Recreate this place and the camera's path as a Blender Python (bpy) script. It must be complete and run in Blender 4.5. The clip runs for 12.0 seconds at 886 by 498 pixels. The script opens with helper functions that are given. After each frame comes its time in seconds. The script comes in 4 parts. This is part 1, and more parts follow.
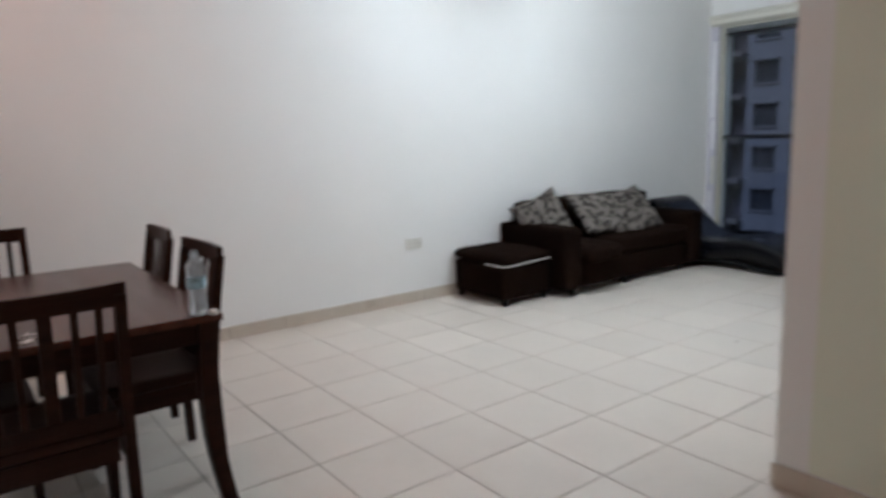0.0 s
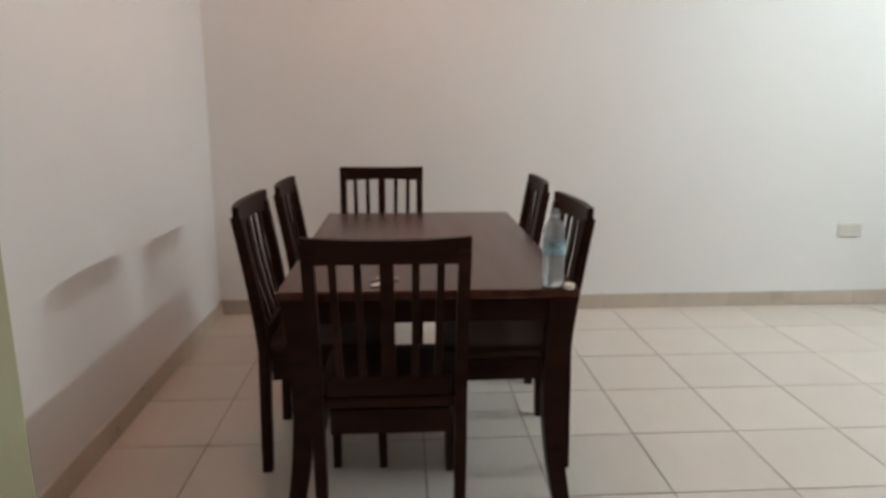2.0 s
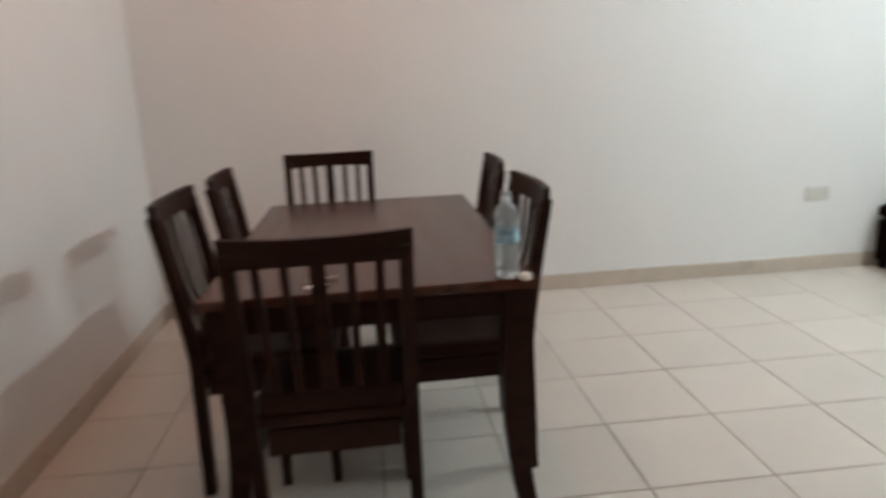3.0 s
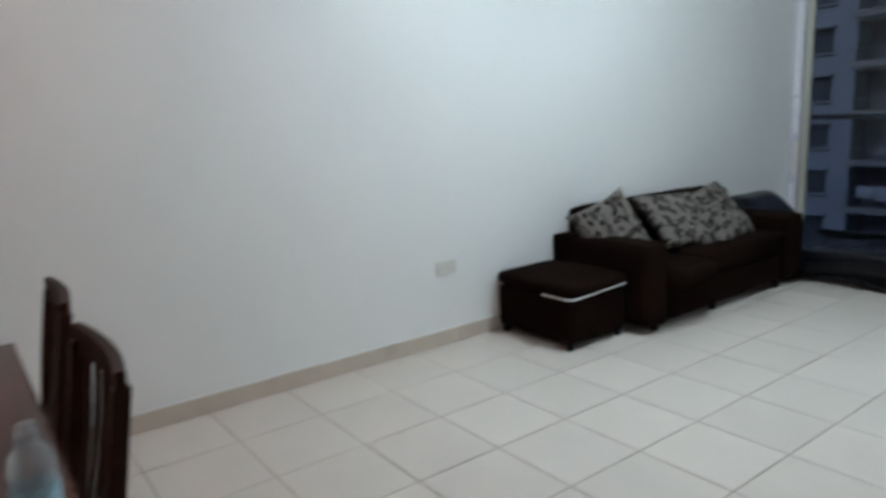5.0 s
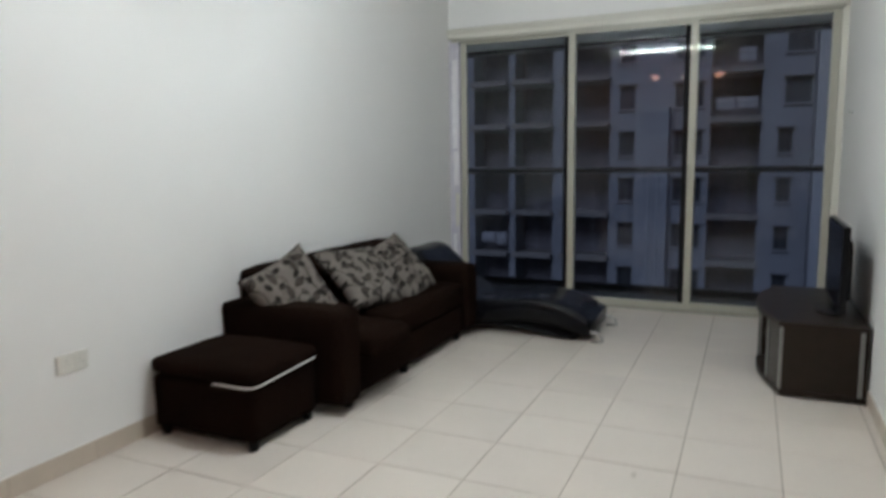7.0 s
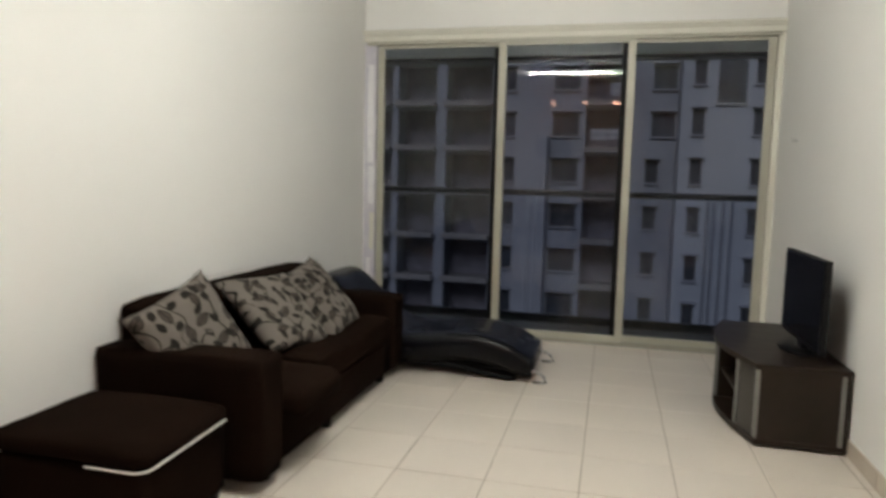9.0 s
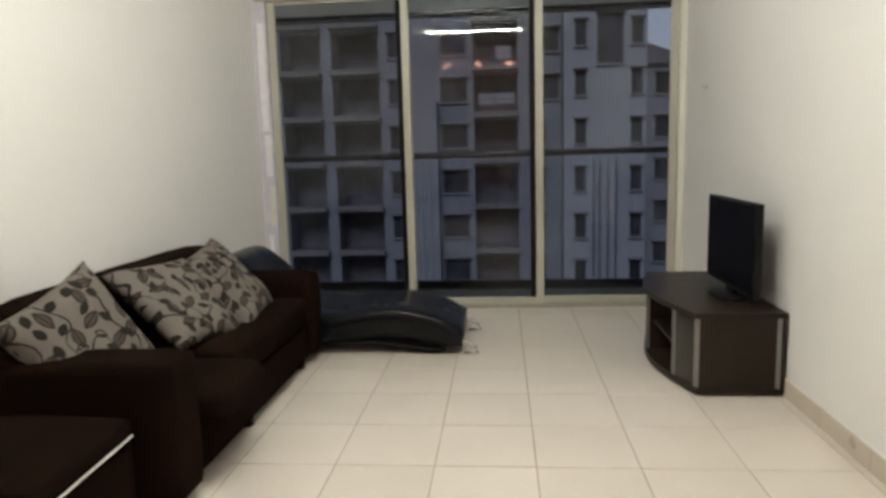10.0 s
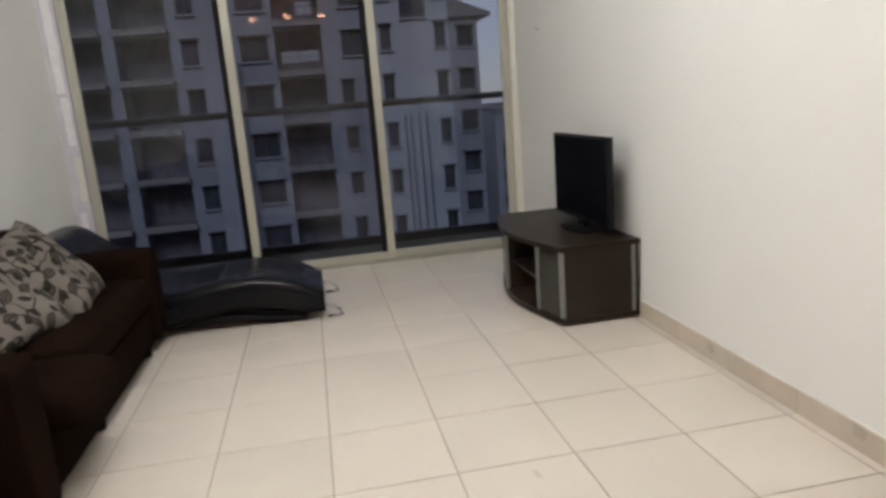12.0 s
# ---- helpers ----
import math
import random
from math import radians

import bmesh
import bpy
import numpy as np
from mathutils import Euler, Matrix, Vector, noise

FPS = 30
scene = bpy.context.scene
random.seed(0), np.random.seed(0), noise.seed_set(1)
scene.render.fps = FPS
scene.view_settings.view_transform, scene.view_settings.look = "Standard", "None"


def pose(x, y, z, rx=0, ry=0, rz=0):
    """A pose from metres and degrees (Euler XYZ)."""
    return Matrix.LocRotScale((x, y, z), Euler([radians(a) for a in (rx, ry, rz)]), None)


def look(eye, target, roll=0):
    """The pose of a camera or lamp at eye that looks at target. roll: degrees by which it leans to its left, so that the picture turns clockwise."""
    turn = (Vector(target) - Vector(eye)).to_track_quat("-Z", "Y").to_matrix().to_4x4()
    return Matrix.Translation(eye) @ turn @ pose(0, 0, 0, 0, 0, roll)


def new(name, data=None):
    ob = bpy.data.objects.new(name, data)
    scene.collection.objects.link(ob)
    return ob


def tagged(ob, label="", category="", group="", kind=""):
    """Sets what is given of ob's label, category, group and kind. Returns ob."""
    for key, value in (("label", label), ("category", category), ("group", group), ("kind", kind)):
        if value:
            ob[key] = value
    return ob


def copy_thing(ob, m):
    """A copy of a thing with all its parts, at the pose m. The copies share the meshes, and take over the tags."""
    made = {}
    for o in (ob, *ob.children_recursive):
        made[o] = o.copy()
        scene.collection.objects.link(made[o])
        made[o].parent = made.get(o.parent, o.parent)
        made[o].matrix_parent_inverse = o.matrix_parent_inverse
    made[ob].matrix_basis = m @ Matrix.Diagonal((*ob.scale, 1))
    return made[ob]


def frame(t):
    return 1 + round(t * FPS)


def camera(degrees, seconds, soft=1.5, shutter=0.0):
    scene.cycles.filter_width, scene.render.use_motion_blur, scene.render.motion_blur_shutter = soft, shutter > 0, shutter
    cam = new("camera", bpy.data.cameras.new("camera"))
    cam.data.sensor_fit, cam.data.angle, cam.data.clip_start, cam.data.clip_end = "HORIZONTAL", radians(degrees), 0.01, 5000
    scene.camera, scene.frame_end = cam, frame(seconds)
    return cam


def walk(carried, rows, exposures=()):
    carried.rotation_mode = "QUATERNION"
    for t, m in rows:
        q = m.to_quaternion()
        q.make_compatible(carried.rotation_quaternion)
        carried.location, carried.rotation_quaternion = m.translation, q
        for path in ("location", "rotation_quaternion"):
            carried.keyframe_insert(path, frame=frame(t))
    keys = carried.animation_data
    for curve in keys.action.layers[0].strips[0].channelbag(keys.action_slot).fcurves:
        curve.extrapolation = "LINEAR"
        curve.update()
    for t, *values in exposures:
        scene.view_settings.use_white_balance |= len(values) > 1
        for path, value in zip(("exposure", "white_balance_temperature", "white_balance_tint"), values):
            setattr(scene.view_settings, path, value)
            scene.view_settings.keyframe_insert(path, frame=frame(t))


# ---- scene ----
cam = camera(66.6, 12.0, soft=3.1, shutter=0.8)
PATH = [
    (0, (4.505, 0.882, 1.332), (2.922, 2.06, 1.006), -1.8),
    (0.5, (4.33, 0.965, 1.318), (2.623, 1.946, 0.965), -2.6),
    (1, (4.248, 1.032, 1.314), (2.398, 1.696, 0.946), -4.0),
    (1.5, (4.121, 1.1, 1.277), (2.181, 1.4, 0.895), -1.9),
    (2, (4.042, 1.131, 1.275), (2.091, 1.243, 0.85), 0.0),
    (2.5, (3.968, 1.17, 1.265), (2.023, 1.237, 0.804), -1.0),
    (3, (3.842, 1.224, 1.258), (1.911, 1.417, 0.776), -2.6),
    (3.5, (3.642, 1.272, 1.279), (1.779, 1.838, 0.823), -3.7),
    (3.7, (3.568, 1.303, 1.28), (1.746, 2.006, 0.846), -3.9),
    (5.5, (3.158, 1.62, 1.403), (1.745, 2.992, 1.05), -2.0),
    (6, (3.034, 1.745, 1.391), (1.89, 3.356, 1.081), -2.3),
    (6.5, (2.863, 1.848, 1.359), (1.9, 3.578, 1.078), -3.0),
    (7, (2.715, 1.984, 1.356), (1.89, 3.787, 1.092), -0.8),
    (7.2, (2.674, 2.041, 1.344), (1.876, 3.865, 1.149), 0.0),
    (8.8, (2.224, 2.416, 1.362), (1.679, 4.332, 1.177), 0.5),
    (9, (2.14, 2.473, 1.318), (1.66, 4.404, 1.116), 1.4),
    (9.5, (2.061, 2.625, 1.311), (1.746, 4.582, 1.04), 0.8),
    (10, (1.934, 2.74, 1.267), (1.76, 4.712, 0.979), -1.6),
    (10.5, (1.854, 2.825, 1.243), (1.772, 4.796, 0.914), -3.2),
    (11, (1.77, 2.876, 1.212), (1.889, 4.835, 0.828), -4.3),
    (11.5, (1.71, 2.898, 1.221), (1.976, 4.833, 0.792), -5.5),
    (12, (1.705, 2.899, 1.217), (2.053, 4.82, 0.786), -4.5),
]
EXPOSURES = [
    (0.0, 0.10, 5680, 11), (0.8, 0.13, 5780, 11), (1.6, 0.25, 5950, 9), (2.5, 0.38, 5980, 6), (3.5, 0.18, 5760, 8), (4.4, 0.0, 5500, 6),
    (5.5, -0.15, 5360, 4), (6.2, -0.15, 5550, 6), (7.0, -0.08, 6025, 10), (8.8, 0.14, 6850, 11), (9.5, 0.24, 7020, 11),
    (10.5, 0.38, 7000, 11), (12.0, 0.29, 6700, 15)]
walk(cam, [(t, look(eye, target, roll)) for t, eye, target, roll in PATH], EXPOSURES)

# ---- world and light ----
world = bpy.data.worlds.new("dusk_sky")
scene.world = world
world.use_nodes = True
wn = world.node_tree
sky = wn.nodes.new("ShaderNodeTexSky")
sky.sky_type = "NISHITA"
sky.sun_disc = False
sky.sun_elevation = radians(24)
sky.sun_rotation = radians(200)
sky.air_density, sky.dust_density, sky.ozone_density = 1.0, 0.2, 3.0
wn.nodes["Background"].inputs["Strength"].default_value = 0.043
haze = wn.nodes.new("ShaderNodeMix")
haze.data_type = "RGBA"
haze.inputs["Factor"].default_value = 0.75
haze.inputs["B"].default_value = (4.6, 4.9, 6.0, 1)
wn.links.new(sky.outputs["Color"], haze.inputs["A"])
wn.links.new(haze.outputs["Result"], wn.nodes["Background"].inputs["Color"])

sun_data = bpy.data.lights.new("sun", "SUN")
sun_data.energy, sun_data.angle, sun_data.color = 1.15, radians(20), (0.86, 0.9, 1.0)
sun = new("sun", sun_data)
sun.matrix_world = look((0, -20, 40), (6, 46, 0))

ROOM_W, WIN_Y, CEIL = 3.34, 8.125, 2.95
TUBE = (1.615, 4.66)
PENDANT = (1.57, 1.15)
TUBE_POWER = 330.0
SASH_X1 = 3.293


# ---- materials ----
def nodes_of(name):
    m = bpy.data.materials.new(name)
    m.use_nodes = True
    nt = m.node_tree
    return m, nt, nt.nodes["Principled BSDF"]


def mat(name, base, rough=0.6, metal=0.0, vary=0.12, scale=3.0, grain=0.0, grain_scale=60.0, bump=0.0,
        stretch=(1, 1, 1), rand=0.0, tint=None, rough_vary=0.08, spec=0.5):
    """Two scales of noise on colour and roughness, a bump of the fine one, and a spread from piece to piece."""
    m, nt, bs = nodes_of(name)
    N, L = nt.nodes.new, nt.links.new
    tc = N("ShaderNodeTexCoord")
    mp = N("ShaderNodeMapping")
    mp.inputs["Scale"].default_value = stretch
    info = N("ShaderNodeObjectInfo")
    add = N("ShaderNodeVectorMath")
    add.operation = "ADD"
    L(tc.outputs["Object"], mp.inputs["Vector"])
    L(mp.outputs["Vector"], add.inputs[0])
    if rand:
        mul = N("ShaderNodeMath")
        mul.operation = "MULTIPLY"
        mul.inputs[1].default_value = 37.0
        L(info.outputs["Random"], mul.inputs[0])
        L(mul.outputs[0], add.inputs[1])
    big, fine = N("ShaderNodeTexNoise"), N("ShaderNodeTexNoise")
    big.inputs["Scale"].default_value, big.inputs["Detail"].default_value = scale, 4
    fine.inputs["Scale"].default_value, fine.inputs["Detail"].default_value = grain_scale, 6
    L(add.outputs[0], big.inputs["Vector"])
    L(add.outputs[0], fine.inputs["Vector"])
    ramp = N("ShaderNodeMix")
    ramp.data_type = "RGBA"
    other = tint or tuple(c * (1 - 2.2 * vary) for c in base)
    ramp.inputs["A"].default_value = (*other, 1)
    ramp.inputs["B"].default_value = (*base, 1)
    spread = N("ShaderNodeMapRange")
    spread.inputs["From Min"].default_value, spread.inputs["From Max"].default_value = 0.3, 0.7
    L(big.outputs["Fac"], spread.inputs["Value"])
    L(spread.outputs["Result"], ramp.inputs["Factor"])
    hsv = N("ShaderNodeHueSaturation")
    L(ramp.outputs["Result"], hsv.inputs["Color"])
    val = N("ShaderNodeMath")
    val.operation = "MULTIPLY_ADD"
    val.inputs[1].default_value, val.inputs[2].default_value = grain * 2, 1 - grain
    L(fine.outputs["Fac"], val.inputs[0])
    last = val
    if rand:
        rv = N("ShaderNodeMath")
        rv.operation = "MULTIPLY_ADD"
        rv.inputs[1].default_value, rv.inputs[2].default_value = rand * 2, 1 - rand
        L(info.outputs["Random"], rv.inputs[0])
        last = N("ShaderNodeMath")
        last.operation = "MULTIPLY"
        L(val.outputs[0], last.inputs[0])
        L(rv.outputs[0], last.inputs[1])
    L(last.outputs[0], hsv.inputs["Value"])
    L(hsv.outputs["Color"], bs.inputs["Base Color"])
    rr = N("ShaderNodeMath")
    rr.operation = "MULTIPLY_ADD"
    rr.inputs[1].default_value, rr.inputs[2].default_value = rough_vary * 2, rough - rough_vary
    L(big.outputs["Fac"], rr.inputs[0])
    L(rr.outputs[0], bs.inputs["Roughness"])
    bs.inputs["Metallic"].default_value = metal
    bs.inputs["Specular IOR Level"].default_value = spec
    if bump:
        b = N("ShaderNodeBump")
        b.inputs["Strength"].default_value, b.inputs["Distance"].default_value = bump, 0.004
        L(fine.outputs["Fac"], b.inputs["Height"])
        L(b.outputs["Normal"], bs.inputs["Normal"])
    return m


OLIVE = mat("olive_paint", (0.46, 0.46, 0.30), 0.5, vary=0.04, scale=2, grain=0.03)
PAINT = mat("wall_paint", (0.86, 0.85, 0.825), 0.55, vary=0.018, scale=1.1, grain=0.015, grain_scale=150, bump=0.06)
# corridor wall: olive tint in the colour stands in for an unseen lamp's light
LAMP_TINT = mat("lamp_tinted_paint", (0.80, 0.83, 0.69), 0.55, vary=0.02, scale=1.1, grain=0.015, grain_scale=150, bump=0.06)
CEILING = mat("ceiling_paint", (0.88, 0.88, 0.86), 0.8, vary=0.02, scale=0.8, bump=0.05, grain_scale=120)
TILE = mat("floor_tile", (0.68, 0.615, 0.545), 0.3, vary=0.03, scale=2.2, grain=0.035, grain_scale=38, rand=0.035, rough_vary=0.05)
GROUT = mat("grout", (0.40, 0.35, 0.29), 0.9, vary=0.1, scale=6, grain=0.1)
SKIRT = mat("skirting_tile", (0.60, 0.52, 0.43), 0.3, vary=0.05, scale=5, grain=0.05, grain_scale=45, rand=0.03)
DARKWOOD = mat("dark_stained_wood", (0.033, 0.0125, 0.0075), 0.42, vary=0.2, scale=2.5, grain=0.22, grain_scale=22, stretch=(1, 1, 9), bump=0.05, rand=0.05, spec=0.10)
TABLEWOOD = mat("table_top_wood", (0.085, 0.028, 0.017), 0.22, vary=0.2, scale=2.0, grain=0.18, grain_scale=14, stretch=(0.8, 9, 4), bump=0.02, spec=0.3)
FABRIC = mat("brown_sofa_fabric", (0.0100, 0.0054, 0.0037), 0.95, vary=0.14, scale=3, grain=0.25, grain_scale=260, bump=0.35, spec=0.02)
LEATHER = mat("black_leather", (0.0028, 0.0032, 0.0052), 0.25, vary=0.15, scale=4, grain=0.1, grain_scale=190, bump=0.12, spec=0.2)
ALU = mat("cream_aluminium", (0.47, 0.455, 0.38), 0.38, vary=0.05, scale=2, grain=0.04, bump=0.02)
GASKET = mat("black_rubber", (0.006, 0.006, 0.007), 0.6, vary=0.1, spec=0.15)
CHROME = mat("chrome", (0.72, 0.72, 0.72), 0.12, 1.0, vary=0.05)
SILVER = mat("silver_trim", (0.22, 0.22, 0.21), 0.45, 0.4, vary=0.05, stretch=(1, 1, 4), grain=0.05)
WENGE = mat("wenge_laminate", (0.020, 0.0125, 0.0085), 0.40, vary=0.15, scale=4, grain=0.25, grain_scale=20, stretch=(1, 8, 1), bump=0.03, spec=0.2)
BLACKPLASTIC = mat("black_plastic", (0.007, 0.007, 0.008), 0.38, vary=0.1, spec=0.12)
SCREEN = mat("tv_screen", (0.004, 0.0045, 0.007), 0.18, vary=0.05, spec=0.06)
WHITEPLASTIC = mat("white_plastic", (0.70, 0.68, 0.62), 0.35, vary=0.03)
PIPING = mat("white_piping", (0.68, 0.66, 0.62), 0.5, vary=0.06, scale=30)
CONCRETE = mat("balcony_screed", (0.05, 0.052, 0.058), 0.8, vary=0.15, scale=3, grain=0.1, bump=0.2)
RAILPAINT = mat("railing_paint", (0.022, 0.023, 0.026), 0.5, vary=0.1)
STEEL = mat("key_steel", (0.6, 0.6, 0.58), 0.25, 1.0, vary=0.05)


def glass_mat(name, colour=(1, 1, 1), rough=0.0, ior=1.45, clear=1.0):
    m, nt, bs = nodes_of(name)
    bs.inputs["Base Color"].default_value = (*colour, 1)
    bs.inputs["Roughness"].default_value = rough
    bs.inputs["IOR"].default_value = ior
    bs.inputs["Transmission Weight"].default_value = clear
    return m


GLASS = glass_mat("window_glass", (0.82, 0.86, 0.94), 0.0, 1.3)


def glow(name, colour, strength):
    m, nt, bs = nodes_of(name)
    bs.inputs["Base Color"].default_value = (*colour, 1)
    bs.inputs["Emission Color"].default_value = (*colour, 1)
    bs.inputs["Emission Strength"].default_value = strength
    return m


# ---- mesh helpers ----
def finish(name, bm, material, smooth=False):
    bmesh.ops.recalc_face_normals(bm, faces=bm.faces)
    me = bpy.data.meshes.new(name)
    bm.to_mesh(me)
    bm.free()
    if smooth:
        for p in me.polygons:
            p.use_smooth = True
    if isinstance(material, (list, tuple)):
        for mm in material:
            me.materials.append(mm)
    else:
        me.materials.append(material)
    return me


def part(name, bm, material, parent=None, label="", smooth=False, m=None):
    ob = new(name, finish(name, bm, material, smooth))
    if m is not None:
        ob.matrix_basis = m
    if parent is not None:
        ob.parent = parent
    if label:
        ob["label"] = label
    return ob


def thing(name, at, label, category, group="", rz=0.0, kind=""):
    e = new(name)
    e.empty_display_size = 0.1
    e.matrix_basis = pose(*at, 0, 0, rz)
    return tagged(e, label, category, group, kind)


def box(x0, x1, y0, y1, z0, z1, bevel=0.0, seg=2, bm=None):
    b = bm or bmesh.new()
    vs = [b.verts.new((x, y, z)) for x in (x0, x1) for y in (y0, y1) for z in (z0, z1)]
    fs = [(0, 1, 3, 2), (4, 6, 7, 5), (0, 4, 5, 1), (2, 3, 7, 6), (0, 2, 6, 4), (1, 5, 7, 3)]
    faces = [b.faces.new([vs[i] for i in f]) for f in fs]
    if bevel:
        es = list({e for f in faces for e in f.edges})
        bmesh.ops.bevel(b, geom=es, offset=bevel, segments=seg, affect="EDGES", profile=0.5)
    return b


def tube(points, radius, sides=8, closed=False, bm=None):
    """A round rod along a list of points; radius may vary from point to point."""
    b = bm or bmesh.new()
    pts = [Vector(p) for p in points]
    rad = radius if isinstance(radius, (list, tuple)) else [radius] * len(pts)
    rings = []
    n = len(pts)
    up = Vector((0, 0, 1))
    for i, p in enumerate(pts):
        d = (pts[(i + 1) % n] - pts[i - 1]) if closed else (pts[min(i + 1, n - 1)] - pts[max(i - 1, 0)])
        d.normalize()
        side = d.cross(up)
        if side.length < 0.05:
            side = d.cross(Vector((1, 0, 0)))
        side.normalize()
        over = side.cross(d)
        rings.append([b.verts.new(p + rad[i] * (math.cos(a) * side + math.sin(a) * over))
                      for a in (2 * math.pi * k / sides for k in range(sides))])
    for i in range(n if closed else n - 1):
        r0, r1 = rings[i], rings[(i + 1) % n]
        for k in range(sides):
            b.faces.new((r0[k], r0[(k + 1) % sides], r1[(k + 1) % sides], r1[k]))
    if not closed:
        b.faces.new(rings[0][::-1])
        b.faces.new(rings[-1])
    return b


def lathe(profile, sides=24, bm=None):
    """A turned shape from (radius, height) pairs."""
    b = bm or bmesh.new()
    rings = [[b.verts.new((r * math.cos(2 * math.pi * k / sides), r * math.sin(2 * math.pi * k / sides), z))
              for k in range(sides)] for r, z in profile]
    for r0, r1 in zip(rings, rings[1:]):
        for k in range(sides):
            b.faces.new((r0[k], r0[(k + 1) % sides], r1[(k + 1) % sides], r1[k]))
    b.faces.new(rings[0][::-1])
    b.faces.new(rings[-1])
    return b


def prism(outline, z0, z1, bevel=0.0, axis="z", bm=None):
    """An outline of (u, v) pairs pushed from z0 to z1 along an axis."""
    b = bm or bmesh.new()

    def put(u, v, w):
        return {"z": (u, v, w), "y": (u, w, v), "x": (w, u, v)}[axis]
    lo = [b.verts.new(put(u, v, z0)) for u, v in outline]
    hi = [b.verts.new(put(u, v, z1)) for u, v in outline]
    n = len(outline)
    faces = [b.faces.new(lo[::-1]), b.faces.new(hi)]
    faces += [b.faces.new((lo[i], lo[(i + 1) % n], hi[(i + 1) % n], hi[i])) for i in range(n)]
    if bevel:
        bmesh.ops.bevel(b, geom=list({e for f in faces[:2] for e in f.edges}), offset=bevel, segments=2, affect="EDGES")
    return b


def soft_box(x0, x1, y0, y1, z0, z1, r=0.05, puff=0.0, cuts=8, seed=0, wrinkle=0.0):
    """An upholstered block: rounded edges, a swollen middle and faint creases."""
    b = bmesh.new()
    bmesh.ops.create_cube(b, size=1.0)
    bmesh.ops.subdivide_edges(b, edges=b.edges[:], cuts=cuts, use_grid_fill=True)
    size, mid = Vector((x1 - x0, y1 - y0, z1 - z0)), Vector(((x0 + x1) / 2, (y0 + y1) / 2, (z0 + z1) / 2))
    half = size / 2
    rr = min(r, *[h * 0.98 for h in half])
    for v in b.verts:
        p = Vector([v.co[i] * size[i] for i in range(3)])
        inner = Vector([max(-half[i] + rr, min(half[i] - rr, p[i])) for i in range(3)])
        d = p - inner
        if d.length > 1e-6:
            d = d.normalized() * rr
        q = inner + d
        if puff:
            w = [1 - (2 * v.co[i]) ** 2 for i in range(3)]
            q.z += (1 if v.co.z > 0 else 0) * puff * max(0, w[0]) * max(0, w[1])
            q.x += (1 if v.co.x > 0 else 0) * puff * 0.5 * max(0, w[1]) * max(0, w[2])
        if wrinkle:
            q += Vector((1, 1, 1)) * wrinkle * noise.noise(q * 7 + Vector((seed, 0, 0)))
        v.co = q + mid
    return b


# ---- the room ----
def wall(name, x0, x1, y0, y1, z0, z1, label, material=None):
    return tagged(part(name, box(x0, x1, y0, y1, z0, z1), material or PAINT), label, "wall", kind="structure")


FAR_X, CORNER_Y = 5.77, 3.27
wall("wall_west", -0.15, 0.0, -0.15, WIN_Y + 0.2, -0.1, CEIL, "long white painted plaster wall behind sofa and dining table")
# plain paint: grey marks here are shadows cast by table and chairs
wall("wall_south", 0.0, FAR_X, -0.15, 0.0, -0.1, CEIL, "white plaster wall beside dining table")
wall("wall_east", ROOM_W, ROOM_W + 0.12, CORNER_Y, WIN_Y, -0.1, CEIL, "white painted wall behind the television cabinet")
wall("wall_corridor", ROOM_W + 0.12, FAR_X, CORNER_Y, CORNER_Y + 0.12, -0.1, CEIL, "white painted wall turning at the corner, tinted pale olive for unseen lamp light", LAMP_TINT)
wall("wall_entry", FAR_X, FAR_X + 0.15, -0.15, CORNER_Y + 0.12, -0.1, CEIL, "plain white painted wall of the entry")
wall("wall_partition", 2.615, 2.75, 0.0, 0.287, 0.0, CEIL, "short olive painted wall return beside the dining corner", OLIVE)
wall("wall_north", 0.0, ROOM_W + 0.12, WIN_Y, WIN_Y + 0.2, 2.5, CEIL, "white painted wall above the sliding window")
tagged(part("ceiling", box(-0.15, FAR_X + 0.15, -0.15, WIN_Y + 0.2, CEIL, CEIL + 0.15), CEILING),
       "flat white painted ceiling", "ceiling", kind="structure")
floor = tagged(part("floor", box(-0.15, FAR_X + 0.15, -0.15, WIN_Y + 0.2, -0.1, -0.004), GROUT),
               "glossy cream square ceramic floor tiles with dark grout", "floor", kind="structure")

